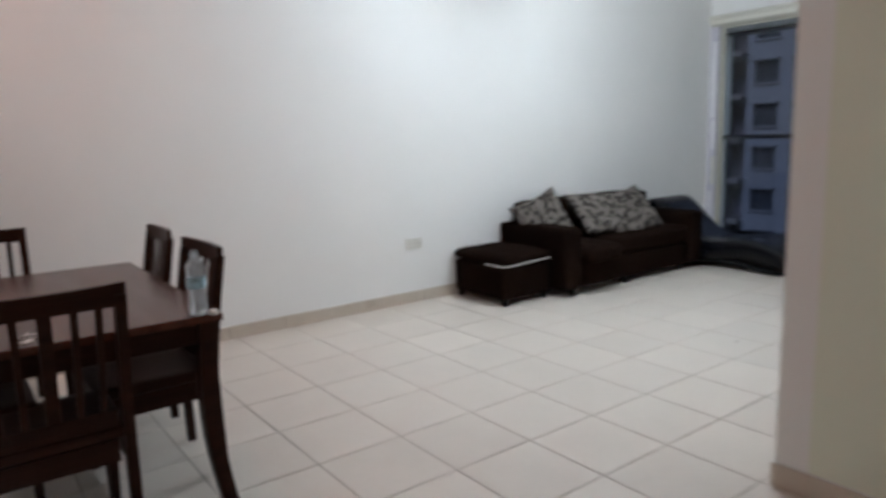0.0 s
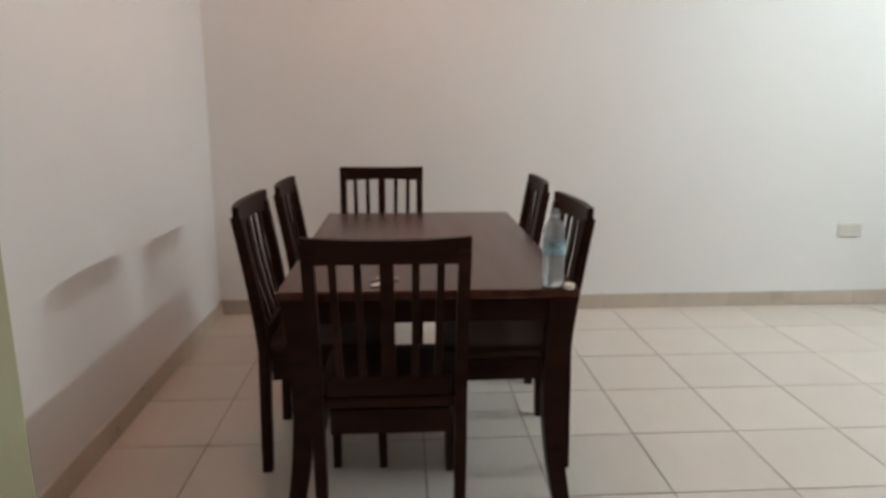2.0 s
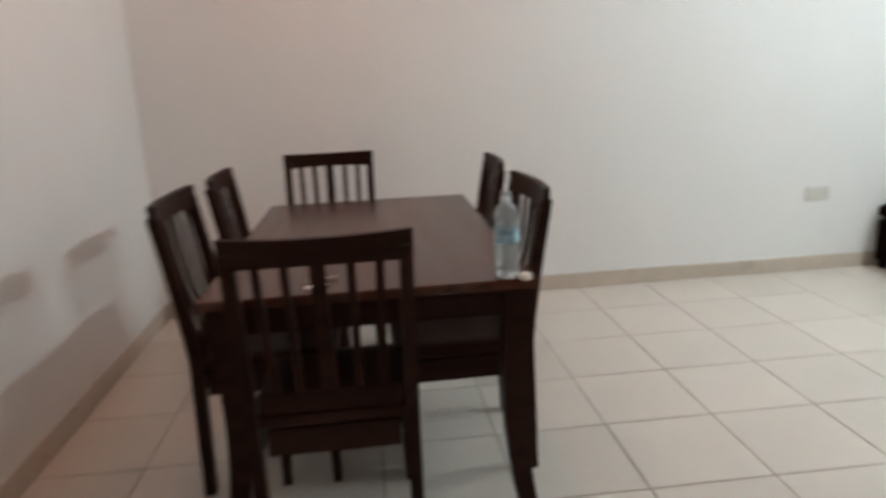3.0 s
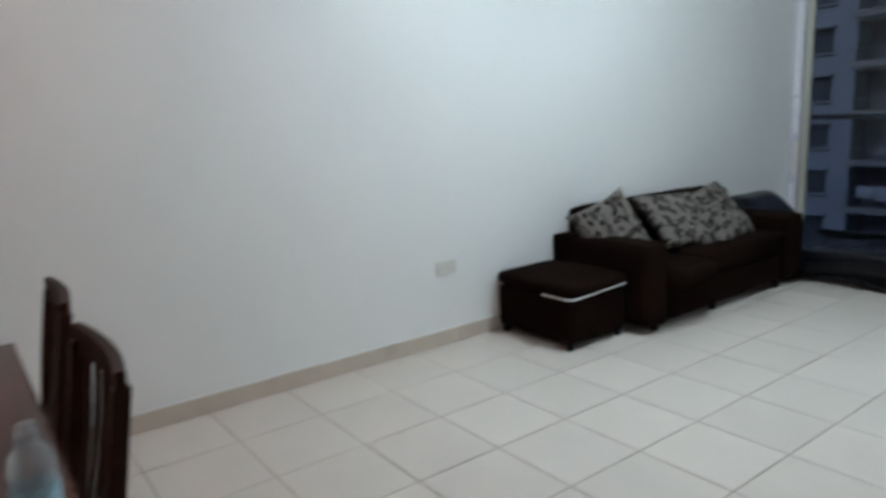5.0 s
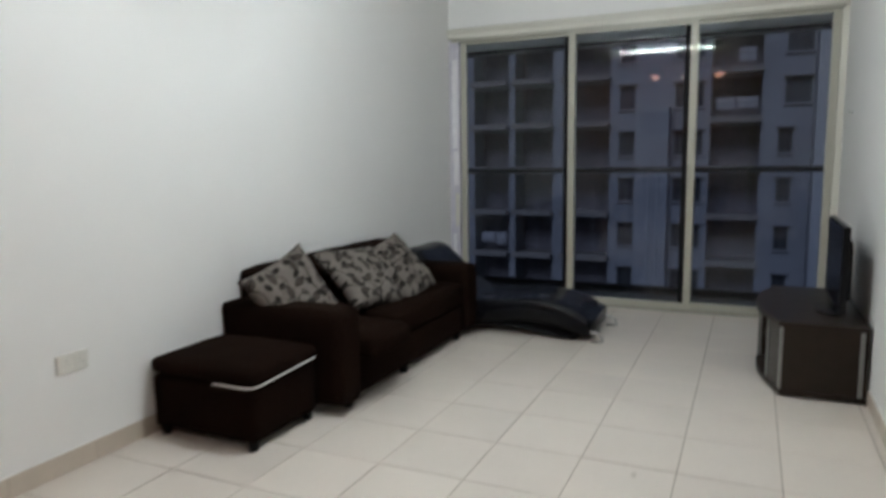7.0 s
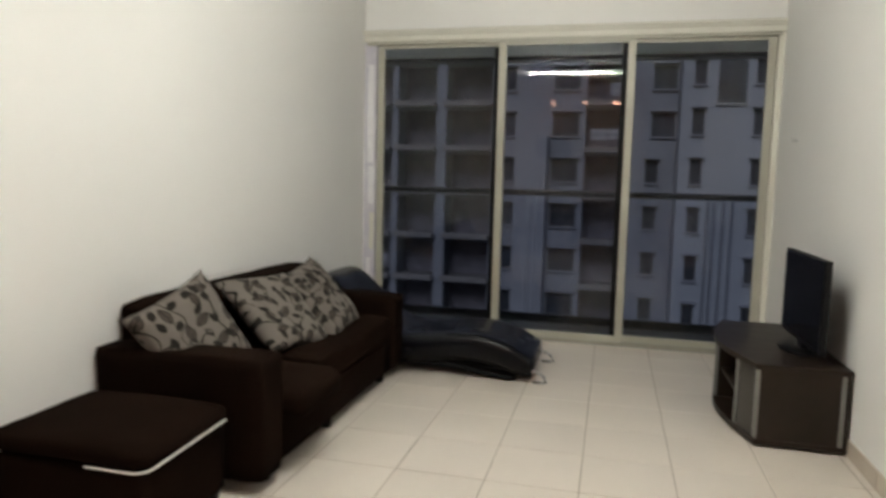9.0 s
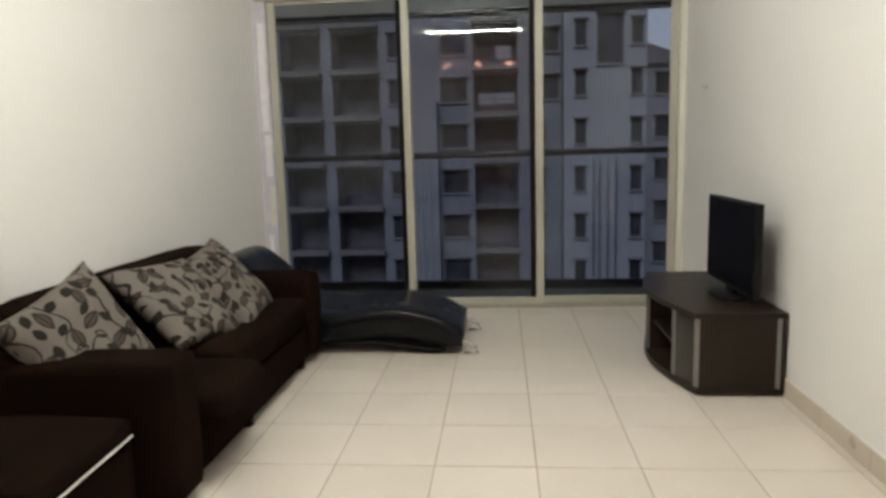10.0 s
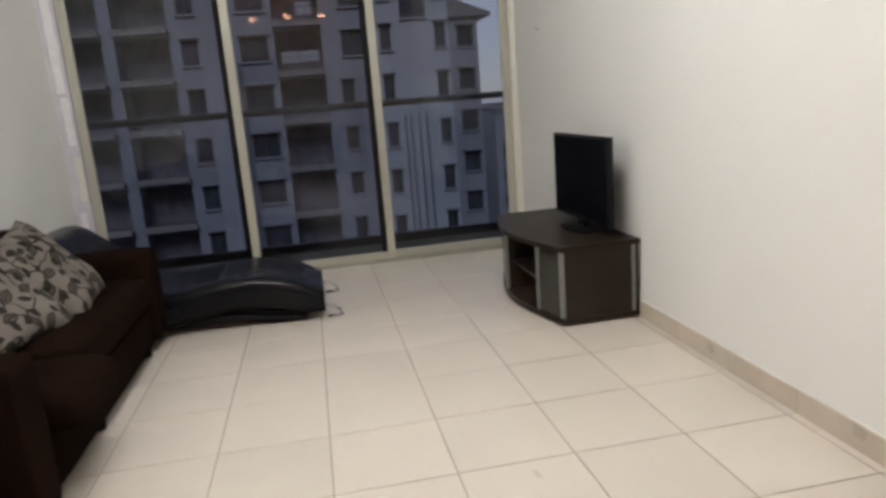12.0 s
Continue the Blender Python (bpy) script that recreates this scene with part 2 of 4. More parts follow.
# ---- window ----
def sliding_window():
    w = tagged(new("window_1"), "wide three-panel sliding window in cream aluminium frame", "window", kind="structure")
    y = WIN_Y
    trim = box(0.0, ROOM_W, y - 0.045, y + 0.02, 2.488, 2.535, 0.005)
    box(0.0, ROOM_W, y - 0.06, y + 0.02, 2.535, 2.553, 0.005, bm=trim)
    box(0.0, ROOM_W, y - 0.075, y + 0.02, 2.553, 2.578, 0.007, bm=trim)
    # thin dark strip along the top of the moulding
    part("trim_gap", box(0.0, ROOM_W, y - 0.02, y - 0.0005, 2.5785, 2.586), GASKET, w, "thin dark line above the moulding")
    part("trim", trim, ALUWHITE, w, "stepped cream moulding over the window")
    part("head_rail", box(0.03, ROOM_W - 0.03, y - 0.035, y + 0.10, 2.462, 2.487, 0.003), ALU, w)
    sill = box(0.0, ROOM_W, y - 0.05, y + 0.10, -0.004, 0.010, 0.003)
    for dy in (-0.046, -0.0005, 0.047):
        box(0.11, ROOM_W - 0.03, y + dy, y + dy + 0.006, 0.010, 0.030, 0.001, bm=sill)
    part("window_sill", sill, SILL_SHADE, w, "cream aluminium bottom track, darkened in colour for shade")
    # wall-side jambs: the west one still wears its protective film
    part("jamb", box(0.0, 0.108, y - 0.012, y + 0.10, 0.0105, 2.487, 0.003), FILM, w, "lilac jamb with torn protective film")
    for z0, z1, x0, x1, m in ((1.46, 2.30, 0.030, 0.088, FILMWHITE), (1.10, 1.43, 0.042, 0.094, FILMWHITE), (0.70, 1.02, 0.060, 0.100, ALUWHITE), (0.28, 0.62, 0.030, 0.070, FILMWHITE)):
        strip = bmesh.new()
        n = max(4, int((z1 - z0) / 0.04))
        rim = [(x0 + 0.010 * noise.noise(Vector((q * 0.9, z0, 1))), z0 + (z1 - z0) * q / n) for q in range(n + 1)]
        rim += [(x1 + 0.012 * noise.noise(Vector((q * 0.8, z0, 5))), z0 + (z1 - z0) * q / n) for q in range(n, -1, -1)]
        front = [strip.verts.new((x, y - 0.0145, z)) for x, z in rim]
        back = [strip.verts.new((x, y - 0.0125, z)) for x, z in rim]
        strip.faces.new(front)
        strip.faces.new(back[::-1])
        for q in range(len(rim)):
            k = (q + 1) % len(rim)
            strip.faces.new((front[q], back[q], back[k], front[k]))
        bmesh.ops.recalc_face_normals(strip, faces=strip.faces[:])
        part("film_patch", strip, m, w, "torn strip of white protective film")
    part("jamb", box(SASH_X1 + 0.002, ROOM_W, y - 0.012, y + 0.10, 0.0105, 2.487, 0.003), ALUWHITE, w)
    # sashes: each with two stiles, a top and a bottom rail and a pane
    for i, (a, b, dy) in enumerate(((0.112, 1.238, 0.012), (1.178, 2.268, -0.028), (2.208, SASH_X1, 0.012))):
        sash = part("sash", box(a + 0.062, b - 0.062, y + dy, y + dy + 0.028, 0.0165, 0.082, 0.003), ALU, w)
        part("stile", box(a, a + 0.06, y + dy, y + dy + 0.03, 0.0165, 2.461, 0.004), ALU, sash)
        part("stile", box(b - 0.06, b, y + dy, y + dy + 0.03, 0.0165, 2.461, 0.004), ALU, sash)
        part("top_rail", box(a + 0.062, b - 0.062, y + dy, y + dy + 0.028, 2.435, 2.461, 0.003), ALU, sash)
        pane = part("pane", box(a + 0.058, b - 0.058, y + dy + 0.012, y + dy + 0.017, 0.078, 2.44), GLASS, sash)
        pane.visible_shadow = False
        if i < 2:
            part("seal", box(b - 0.105, b - 0.0625, y + dy + 0.002, y + dy + 0.026, 0.0825, 2.433, 0.002), GASKET, sash, "black rubber seal")
    part("latch", box(0.13, 0.146, y + 0.033, y + 0.044, 0.99, 1.07, 0.004), BLACKPLASTIC, w, "small black latch")


ALUWHITE = mat("pale_paint", (0.72, 0.70, 0.62), 0.45, vary=0.03, scale=2, grain=0.03)
# cream aluminium darkened: the track's shade is painted into its colour
SILL_SHADE = mat("shaded_sill_aluminium", (0.36, 0.345, 0.29), 0.45, vary=0.08, scale=3, grain=0.05)
FILMWHITE = mat("film_scrap", (0.84, 0.83, 0.86), 0.3, vary=0.05, scale=20)
FILM = mat("torn_film", (0.64, 0.62, 0.66), 0.4, vary=0.15, scale=9, tint=(0.55, 0.53, 0.61), stretch=(1, 1, 1.2), grain=0.05)
sliding_window()


# ---- balcony ----
def balcony():
    b = tagged(new("balcony"), "narrow concrete balcony with glass railing outside the window", "balcony", kind="structure")
    y0, y1 = WIN_Y + 0.10, 9.1
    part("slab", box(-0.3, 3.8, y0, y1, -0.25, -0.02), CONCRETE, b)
    part("beam", box(-0.3, 3.8, 8.95, 9.1, 2.50, 3.2), OUTPAINT, b, "pale painted edge beam")
    part("drip_edge", box(-0.3, 3.8, 8.945, 9.105, 2.462, 2.499, 0.003), RAILPAINT, b, "dark drip edge under the beam")
    part("soffit", box(-0.3, 3.8, WIN_Y + 0.2, 8.944, 2.50, 3.2), OUTPAINT, b, "pale green white balcony soffit")
    part("side_wall", box(-0.45, -0.305, y0, y1, -0.25, 3.2), OUTPAINT, b)
    part("side_wall", box(3.805, 3.95, y0, y1, -0.25, 3.2), OUTPAINT, b)
    rail = part("railing", tube([(-0.3, 8.97, 1.225), (3.8, 8.97, 1.225)], 0.030, 10), RAILPAINT, b, "dark grey tubular handrail", smooth=True)
    part("bottom_rail", box(-0.3, 3.8, 8.94, 9.0, -0.02, 0.055, 0.004), GASKET, rail)
    for x in (-0.25, 3.7):
        part("post", box(x - 0.012, x + 0.012, 8.955, 8.985, 0.056, 1.195, 0.003), RAILPAINT, rail)
    for a, c in ((-0.236, 1.226), (1.232, 2.244), (2.25, 3.686)):
        g = part("pane", box(a, c, 8.965, 8.973, 0.057, 1.194), GLASS, rail)
        g.visible_shadow = False


OUTPAINT = mat("outdoor_paint", (0.80, 0.83, 0.77), 0.75, vary=0.06, scale=1.5, grain=0.05, bump=0.1)
balcony()


# ---- sofa group ----
def sofa():
    s = thing("sofa", (0.005, 4.865, 0), "dark brown fabric two-seat sofa against the white wall", "sofa")
    L = 1.95
    part("base", soft_box(0.02, 0.765, 0.19, L - 0.19, 0.055, 0.27, 0.02, seed=1), FABRIC, s, smooth=True)
    part("armrest", soft_box(0.0, 0.80, 0.0, 0.20, 0.055, 0.575, 0.026, 0.005, 10, 2, 0.004), FABRIC, s, smooth=True)
    part("armrest", soft_box(0.0, 0.79, L - 0.20, L, 0.055, 0.555, 0.026, 0.005, 10, 3, 0.004), FABRIC, s, smooth=True)
    part("backrest", soft_box(0.0, 0.22, 0.15, L - 0.09, 0.20, 0.745, 0.045, 0.008, 12, 4, 0.005), FABRIC, s, smooth=True)
    part("seat_cushion", soft_box(0.20, 0.90, 0.205, 0.63, 0.265, 0.41, 0.055, 0.012, 12, 5, 0.006), FABRIC, s, smooth=True)
    part("seat_cushion", soft_box(0.20, 0.775, 0.64, L - 0.205, 0.265, 0.435, 0.045, 0.015, 12, 6, 0.006), FABRIC, s, smooth=True)
    for x in (0.06, 0.715):
        for y in (0.18, 0.84, L - 0.26):
            part("foot", lathe([(0.022, 0), (0.026, 0.012), (0.03, 0.058)], 12), BLACKPLASTIC, s, m=pose(x, y, 0), smooth=False)


def ottoman():
    o = thing("ottoman", (0.022, 4.322, 0), "dark brown fabric storage ottoman with white piped lid", "ottoman")
    W, D = 0.65, 0.53
    part("body", soft_box(0.012, W - 0.012, 0.012, D - 0.008, 0.045, 0.315, 0.018, 0.0, 8, 7, 0.002), FABRIC, o, smooth=True)
    part("lid", soft_box(0.0, W, 0.0, D, 0.318, 0.405, 0.04, 0.018, 12, 8, 0.004), FABRIC, o, smooth=True)
    z = 0.322
    pts = [(W - 0.225 + 0.18 * i / 5, -0.004, z) for i in range(6)]
    pts += [(W - 0.045 + 0.049 * math.sin(a), 0.045 - 0.049 * math.cos(a), z) for a in (0.3, 0.6, 0.9, 1.2)]
    pts += [(W + 0.004, 0.06 + i * 0.036, z + 0.0016 * i) for i in range(13)]
    part("piping", tube(pts, 0.0048, 7), PIPING, o, "worn white piping", smooth=True)
    for x in (0.05, W - 0.05):
        for y in (0.05, D - 0.05):
            part("foot", lathe([(0.02, 0), (0.024, 0.01), (0.028, 0.048)], 12), BLACKPLASTIC, o, m=pose(x, y, 0))


def print_mat():
    """Beige cloth printed with dark outlined leaves and stems."""
    m, nt, bs = nodes_of("leaf_print_cloth")
    N, L = nt.nodes.new, nt.links.new

    def math_node(op, a, b=None, c=None):
        n = N("ShaderNodeMath")
        n.operation = op
        for i, v in enumerate((a, b, c)):
            if v is None:
                continue
            if isinstance(v, (int, float)):
                n.inputs[i].default_value = v
            else:
                L(v, n.inputs[i])
        return n.outputs[0]
    tc = N("ShaderNodeTexCoord")
    dist = N("ShaderNodeTexNoise")
    dist.inputs["Scale"].default_value = 7.0
    L(tc.outputs["Object"], dist.inputs["Vector"])
    info = N("ShaderNodeObjectInfo")
    sh = N("ShaderNodeVectorMath")
    sh.operation = "ADD"
    L(tc.outputs["Object"], sh.inputs[0])
    L(math_node("MULTIPLY", info.outputs["Random"], 5.0), sh.inputs[1])
    flat = N("ShaderNodeVectorMath")
    flat.operation = "MULTIPLY"
    flat.inputs[1].default_value = (1, 1, 0)
    L(sh.outputs[0], flat.inputs[0])

    def leaves(scale, length, width, shift):
        mv = N("ShaderNodeVectorMath")
        mv.operation = "ADD"
        mv.inputs[1].default_value = (shift, shift * 0.7, 0)
        L(flat.outputs[0], mv.inputs[0])
        v = N("ShaderNodeTexVoronoi")
        v.voronoi_dimensions = "2D"
        v.inputs["Scale"].default_value = scale
        v.inputs["Randomness"].default_value = 0.7
        L(mv.outputs[0], v.inputs["Vector"])
        off = N("ShaderNodeVectorMath")
        off.operation = "SUBTRACT"
        L(mv.outputs[0], off.inputs[0])
        L(v.outputs["Position"], off.inputs[1])
        rot = N("ShaderNodeVectorRotate")
        rot.rotation_type = "Z_AXIS"
        L(off.outputs[0], rot.inputs["Vector"])
        sep = N("ShaderNodeSeparateColor")
        L(v.outputs["Color"], sep.inputs[0])
        L(math_node("MULTIPLY", sep.outputs[0], 6.28), rot.inputs["Angle"])
        xyz = N("ShaderNodeSeparateXYZ")
        L(rot.outputs[0], xyz.inputs[0])
        u = math_node("DIVIDE", xyz.outputs["X"], length)
        prof = math_node("SUBTRACT", 1.0, math_node("MULTIPLY", u, u))
        w = math_node("MULTIPLY", prof, width)
        d = math_node("SUBTRACT", w, math_node("ABSOLUTE", xyz.outputs["Y"]))
        inside = math_node("GREATER_THAN", d, 0.0)
        rim = math_node("MULTIPLY", inside, math_node("LESS_THAN", d, 0.0068))
        vein = math_node("MULTIPLY", inside, math_node("LESS_THAN", math_node("ABSOLUTE", xyz.outputs["Y"]), 0.0024))
        return inside, math_node("MAXIMUM", rim, vein), sep.outputs[1]
    in1, rim1, c1 = leaves(8.6, 0.047, 0.023, 0.0)
    in2, rim2, c2 = leaves(11.0, 0.030, 0.017, 3.3)
    wave = N("ShaderNodeTexNoise")
    wave.inputs["Scale"].default_value, wave.inputs["Detail"].default_value = 6.5, 0.5
    L(flat.outputs[0], wave.inputs["Vector"])
    stem = math_node("LESS_THAN", math_node("ABSOLUTE", math_node("SUBTRACT", wave.outputs["Fac"], 0.5)), 0.010)
    dark = math_node("MAXIMUM", math_node("MAXIMUM", rim1, rim2), stem)
    solid = math_node("MULTIPLY", in2, math_node("GREATER_THAN", c2, 0.12))
    dark = math_node("MAXIMUM", dark, solid)
    weave = N("ShaderNodeTexNoise")
    weave.inputs["Scale"].default_value = 220
    L(tc.outputs["Object"], weave.inputs["Vector"])

    def mix(f, a, b):
        n = N("ShaderNodeMix")
        n.data_type = "RGBA"
        L(f, n.inputs["Factor"])
        for k, v in (("A", a), ("B", b)):
            if isinstance(v, tuple):
                n.inputs[k].default_value = (*v, 1)
            else:
                L(v, n.inputs[k])
        return n.outputs["Result"]
    base = mix(dist.outputs["Fac"], (0.105, 0.090, 0.079), (0.155, 0.136, 0.120))
    fill = mix(in1, base, (0.054, 0.042, 0.035))
    col = mix(dark, fill, (0.0085, 0.0062, 0.005))
    col = mix(math_node("MULTIPLY", weave.outputs["Fac"], 0.12), col, (0.10, 0.09, 0.075))
    L(col, bs.inputs["Base Color"])
    bs.inputs["Roughness"].default_value = 0.9
    bs.inputs["Specular IOR Level"].default_value = 0.2
    bp = N("ShaderNodeBump")
    bp.inputs["Strength"].default_value, bp.inputs["Distance"].default_value = 0.2, 0.002
    L(weave.outputs["Fac"], bp.inputs["Height"])
    L(bp.outputs["Normal"], bs.inputs["Normal"])
    return m


PRINT = print_mat()


def pillow(centre, u, v, size, thick, label, seed):
    """A square scatter cushion: u and v are its edge directions."""
    b = bmesh.new()
    n = 22
    grid = {}
    for side in (1, -1):
        for i in range(n + 1):
            for j in range(n + 1):
                if side < 0 and (i in (0, n) or j in (0, n)):
                    grid[side, i, j] = grid[1, i, j]
                    continue
                a, c = 2 * i / n - 1, 2 * j / n - 1
                pin = 1 - 0.10 * (1 - a * a) * abs(c) ** 3 - 0.0
                pin2 = 1 - 0.10 * (1 - c * c) * abs(a) ** 3
                h = thick / 2 * (max(0, 1 - a ** 4) * max(0, 1 - c ** 4)) ** 0.55
                p = Vector((a * size / 2 * pin2, c * size / 2 * pin, side * h))
                crease = 0.024 * noise.noise(Vector((a * 2.2 + seed, c * 2.2, side))) + 0.009 * noise.noise(Vector((a * 6, c * 6 + seed, side)))
                p.z += crease * (1 - max(abs(a), abs(c)) ** 4)
                p.z += 0.02 * a * c
                grid[side, i, j] = b.verts.new(p)
        for i in range(n):
            for j in range(n):
                q = [grid[side, i, j], grid[side, i + 1, j], grid[side, i + 1, j + 1], grid[side, i, j + 1]]
                b.faces.new(q if side > 0 else q[::-1])
    u, v = Vector(u).normalized(), Vector(v)
    w = u.cross(v).normalized()
    v = w.cross(u)
    m = Matrix(((u.x, v.x, w.x, centre[0]), (u.y, v.y, w.y, centre[1]), (u.z, v.z, w.z, centre[2]), (0, 0, 0, 1)))
    ob = part("cushion", b, PRINT, m=m, smooth=True)
    return tagged(ob, label, "cushion", "scatter cushions on the sofa")


def chaise():
    c = thing("chaise_lounge", (0.0, 6.80, 0), "low wavy black leather chaise lounge with chrome legs by the window", "chaise lounge", rz=0)
    key = [(0.03, 0.57), (0.12, 0.635), (0.21, 0.655), (0.30, 0.60), (0.40, 0.50), (0.52, 0.39), (0.66, 0.295), (0.80, 0.255),
           (0.95, 0.270), (1.10, 0.297), (1.25, 0.305), (1.40, 0.288), (1.54, 0.248), (1.64, 0.195), (1.68, 0.14)]
    xs = np.linspace(0.03, 1.68, 60)
    tops = np.interp(xs, [k[0] for k in key], [k[1] for k in key])
    tops = np.convolve(np.pad(tops, 3, mode="edge"), np.ones(7) / 7, mode="valid")
    b = bmesh.new()
    D = 0.64
    ys = [0.0, 0.015, 0.05, 0.17, 0.32, 0.47, 0.59, 0.625, D]
    lift = [-0.035, -0.012, 0.0, 0.004, 0.0, 0.004, 0.0, -0.012, -0.035]
    rows = []
    for x, t in zip(xs, tops):
        dip = 0.004 * noise.noise(Vector((x * 9, 0, 0)))
        top = [b.verts.new((x, y, t + l + dip)) for y, l in zip(ys, lift)]
        th = 0.19
        low = [b.verts.new((x, y, max(0.055, t - th + (0.012 if y in (0.0, D) else 0)))) for y in (D, 0.32, 0.0)]
        rows.append(top + low)
    k = len(rows[0])
    for r0, r1 in zip(rows, rows[1:]):
        for i in range(k):
            b.faces.new((r0[i], r0[(i + 1) % k], r1[(i + 1) % k], r1[i]))
    b.faces.new(rows[0][::-1])
    b.faces.new(rows[-1])
    part("seat", b, LEATHER, c, smooth=True)
    # stitched bands across the pad
    for x0 in (0.55, 1.10):
        i = int(np.argmin(abs(xs - x0)))
        part("seam", tube([(xs[i], y, tops[i] + l + 0.001) for y, l in zip(ys, lift)], 0.003, 6), BLACKPLASTIC, c)
    bow = [(x, 0.02 + 0.06 * math.sin(math.pi * (x - 0.45) / 1.1) ** 2) for x in np.linspace(0.45, 1.55, 14)]
    arch = [(x, 0.010 + 0.065 * math.sin(math.pi * (x - 0.45) / 1.12) ** 2) for x in np.linspace(0.45, 1.57, 15)]
    shell = [(x, z) for x, z in arch] + [(x, z + 0.05) for x, z in arch[::-1]]
    part("base", prism(shell, 0.05, D - 0.05, axis="y"), GASKET, c, "black arched base")
    for y in (0.02, D - 0.045):
        part("runner", tube([(x, y + 0.012, z + 0.006) for x, z in bow], 0.014, 8), GASKET, c, "black base runner", smooth=True)
    for y in (0.02, D - 0.06):
        pts = [(1.58, y, 0.085), (1.67, y, 0.088), (1.725, y, 0.075), (1.765, y, 0.045), (1.775, y, 0.018), (1.755, y, 0.010), (1.69, y, 0.010)]
        part("leg", tube(pts, 0.010, 8), CHROME, c, "bent chrome leg", smooth=True)
    for y in (0.05, D - 0.05):
        part("leg", tube([(0.22, y, 0.50), (0.30, y, 0.25), (0.34, y, 0.012)], 0.012, 8), CHROME, c, smooth=True)


sofa()
ottoman()
# leaning plane of the backrest: up and towards the wall
pillow((0.35, 5.085, 0.597), (0.07, 0.41, 0.145), (-0.24, -0.06, 0.395), 0.47, 0.15, "beige scatter cushion with dark leaf print leaning on armrest", 1)
pillow((0.43, 5.71, 0.595), (0.10, 0.47, -0.04), (-0.33, 0.06, 0.30), 0.53, 0.14, "beige leaf print scatter cushion slumped on sofa back", 2)
pillow((0.475, 6.15, 0.592), (-0.02, 0.48, 0.05), (-0.31, -0.05, 0.325), 0.52, 0.15, "beige leaf print scatter cushion propped against its neighbour", 3)
chaise()


# ---- television side ----
def tv_cabinet():
    x_back, y0, y1, H = 3.327, 6.10, 7.24, 0.435
    c = thing("tv_cabinet", (0, 0, 0), "dark wenge bow-fronted television cabinet with silver edge strips", "tv cabinet")

    def front(y, ext=0.0):
        s = (y - y0) / (y1 - y0)
        return 2.905 - 0.115 * math.sin(math.pi * s) - ext

    def slab(a, b2, z0, z1, ext, bevel=0.003):
        ys = np.linspace(a, b2, 17)
        out = [(front(min(max(y, y0), y1), ext), y) for y in ys] + [(x_back, b2), (x_back, a)]
        return prism(out, z0, z1, bevel)
    part("top_board", slab(y0 - 0.012, y1 + 0.012, H - 0.028, H, 0.018), WENGE, c)
    part("bottom_board", slab(y0, y1, 0.012, 0.045, 0.004), WENGE, c)
    part("side_panel", box(2.912, x_back, y0, y0 + 0.018, 0.046, H - 0.029, 0.001), WENGE, c)
    part("side_panel", box(2.912, x_back, y1 - 0.018, y1, 0.046, H - 0.029, 0.001), WENGE, c)
    part("back_panel", box(x_back - 0.012, x_back - 0.002, y0 + 0.02, y1 - 0.02, 0.046, H - 0.029), WENGE, c)
    for y in (6.325, 6.80):
        part("divider", box(front(y) + 0.012, x_back - 0.014, y - 0.008, y + 0.008, 0.046, H - 0.029), WENGE, c)
    part("shelf", box(2.835, x_back - 0.014, 6.335, 6.79, 0.215, 0.23), WENGE, c)
    for a, b2 in ((y0 + 0.005, 6.335), (6.79, y1 - 0.005)):
        ys = np.linspace(a + 0.0285, b2 - 0.0285, 9)
        out = [(front(y) + 0.004, y) for y in ys] + [(front(y) + 0.018, y) for y in ys[::-1]]
        door = part("door", prism(out, 0.05, H - 0.034), SMOKED, c, "smoked dark glass door")
        for y in (a, b2 - 0.028):
            part("edge_strip", prism([(front(y) - 0.002, y), (front(y + 0.028) - 0.002, y + 0.028), (front(y + 0.028) + 0.02, y + 0.027), (front(y) + 0.02, y + 0.001)],
                                     0.048, H - 0.032), SILVER, door, "silver edge strip")
    for x in (x_back - 0.045,):
        part("corner_strip", box(x, x + 0.022, y0 - 0.006, y0 - 0.001, 0.046, H - 0.03, 0.001), SILVER, c, "silver corner strip")
    for x in (2.95, 3.24):
        for y in (y0 + 0.05, y1 - 0.05):
            part("foot", lathe([(0.018, 0), (0.02, 0.012)], 10), BLACKPLASTIC, c, m=pose(x, y, 0))


SMOKED = mat("smoked_glass", (0.026, 0.023, 0.018), 0.2, vary=0.1)
tv_cabinet()


def television():
    t = thing("television", (3.19, 6.516, 0.435), "black flat-screen television switched off on the cabinet", "television", rz=0)
    hy = 0.385
    part("bezel", box(-0.016, 0.02, -hy, hy, 0.05, 0.532, 0.006), BLACKPLASTIC, t)
    part("screen", box(-0.0185, -0.0165, -hy + 0.016, hy - 0.016, 0.076, 0.517), SCREEN, t, "dark glossy screen")
    part("rear_housing", soft_box(0.018, 0.06, -0.24, 0.24, 0.10, 0.44, 0.02, cuts=5), BLACKPLASTIC, t, smooth=True)
    part("neck", box(-0.008, 0.026, -0.05, 0.05, 0.014, 0.06, 0.004), BLACKPLASTIC, t)
    out = [(0.085 * math.cos(a) - 0.02, 0.19 * math.sin(a)) for a in (2 * math.pi * i / 28 for i in range(28))]
    part("stand_base", prism(out, 0.0, 0.014, 0.004), BLACKPLASTIC, t)


television()


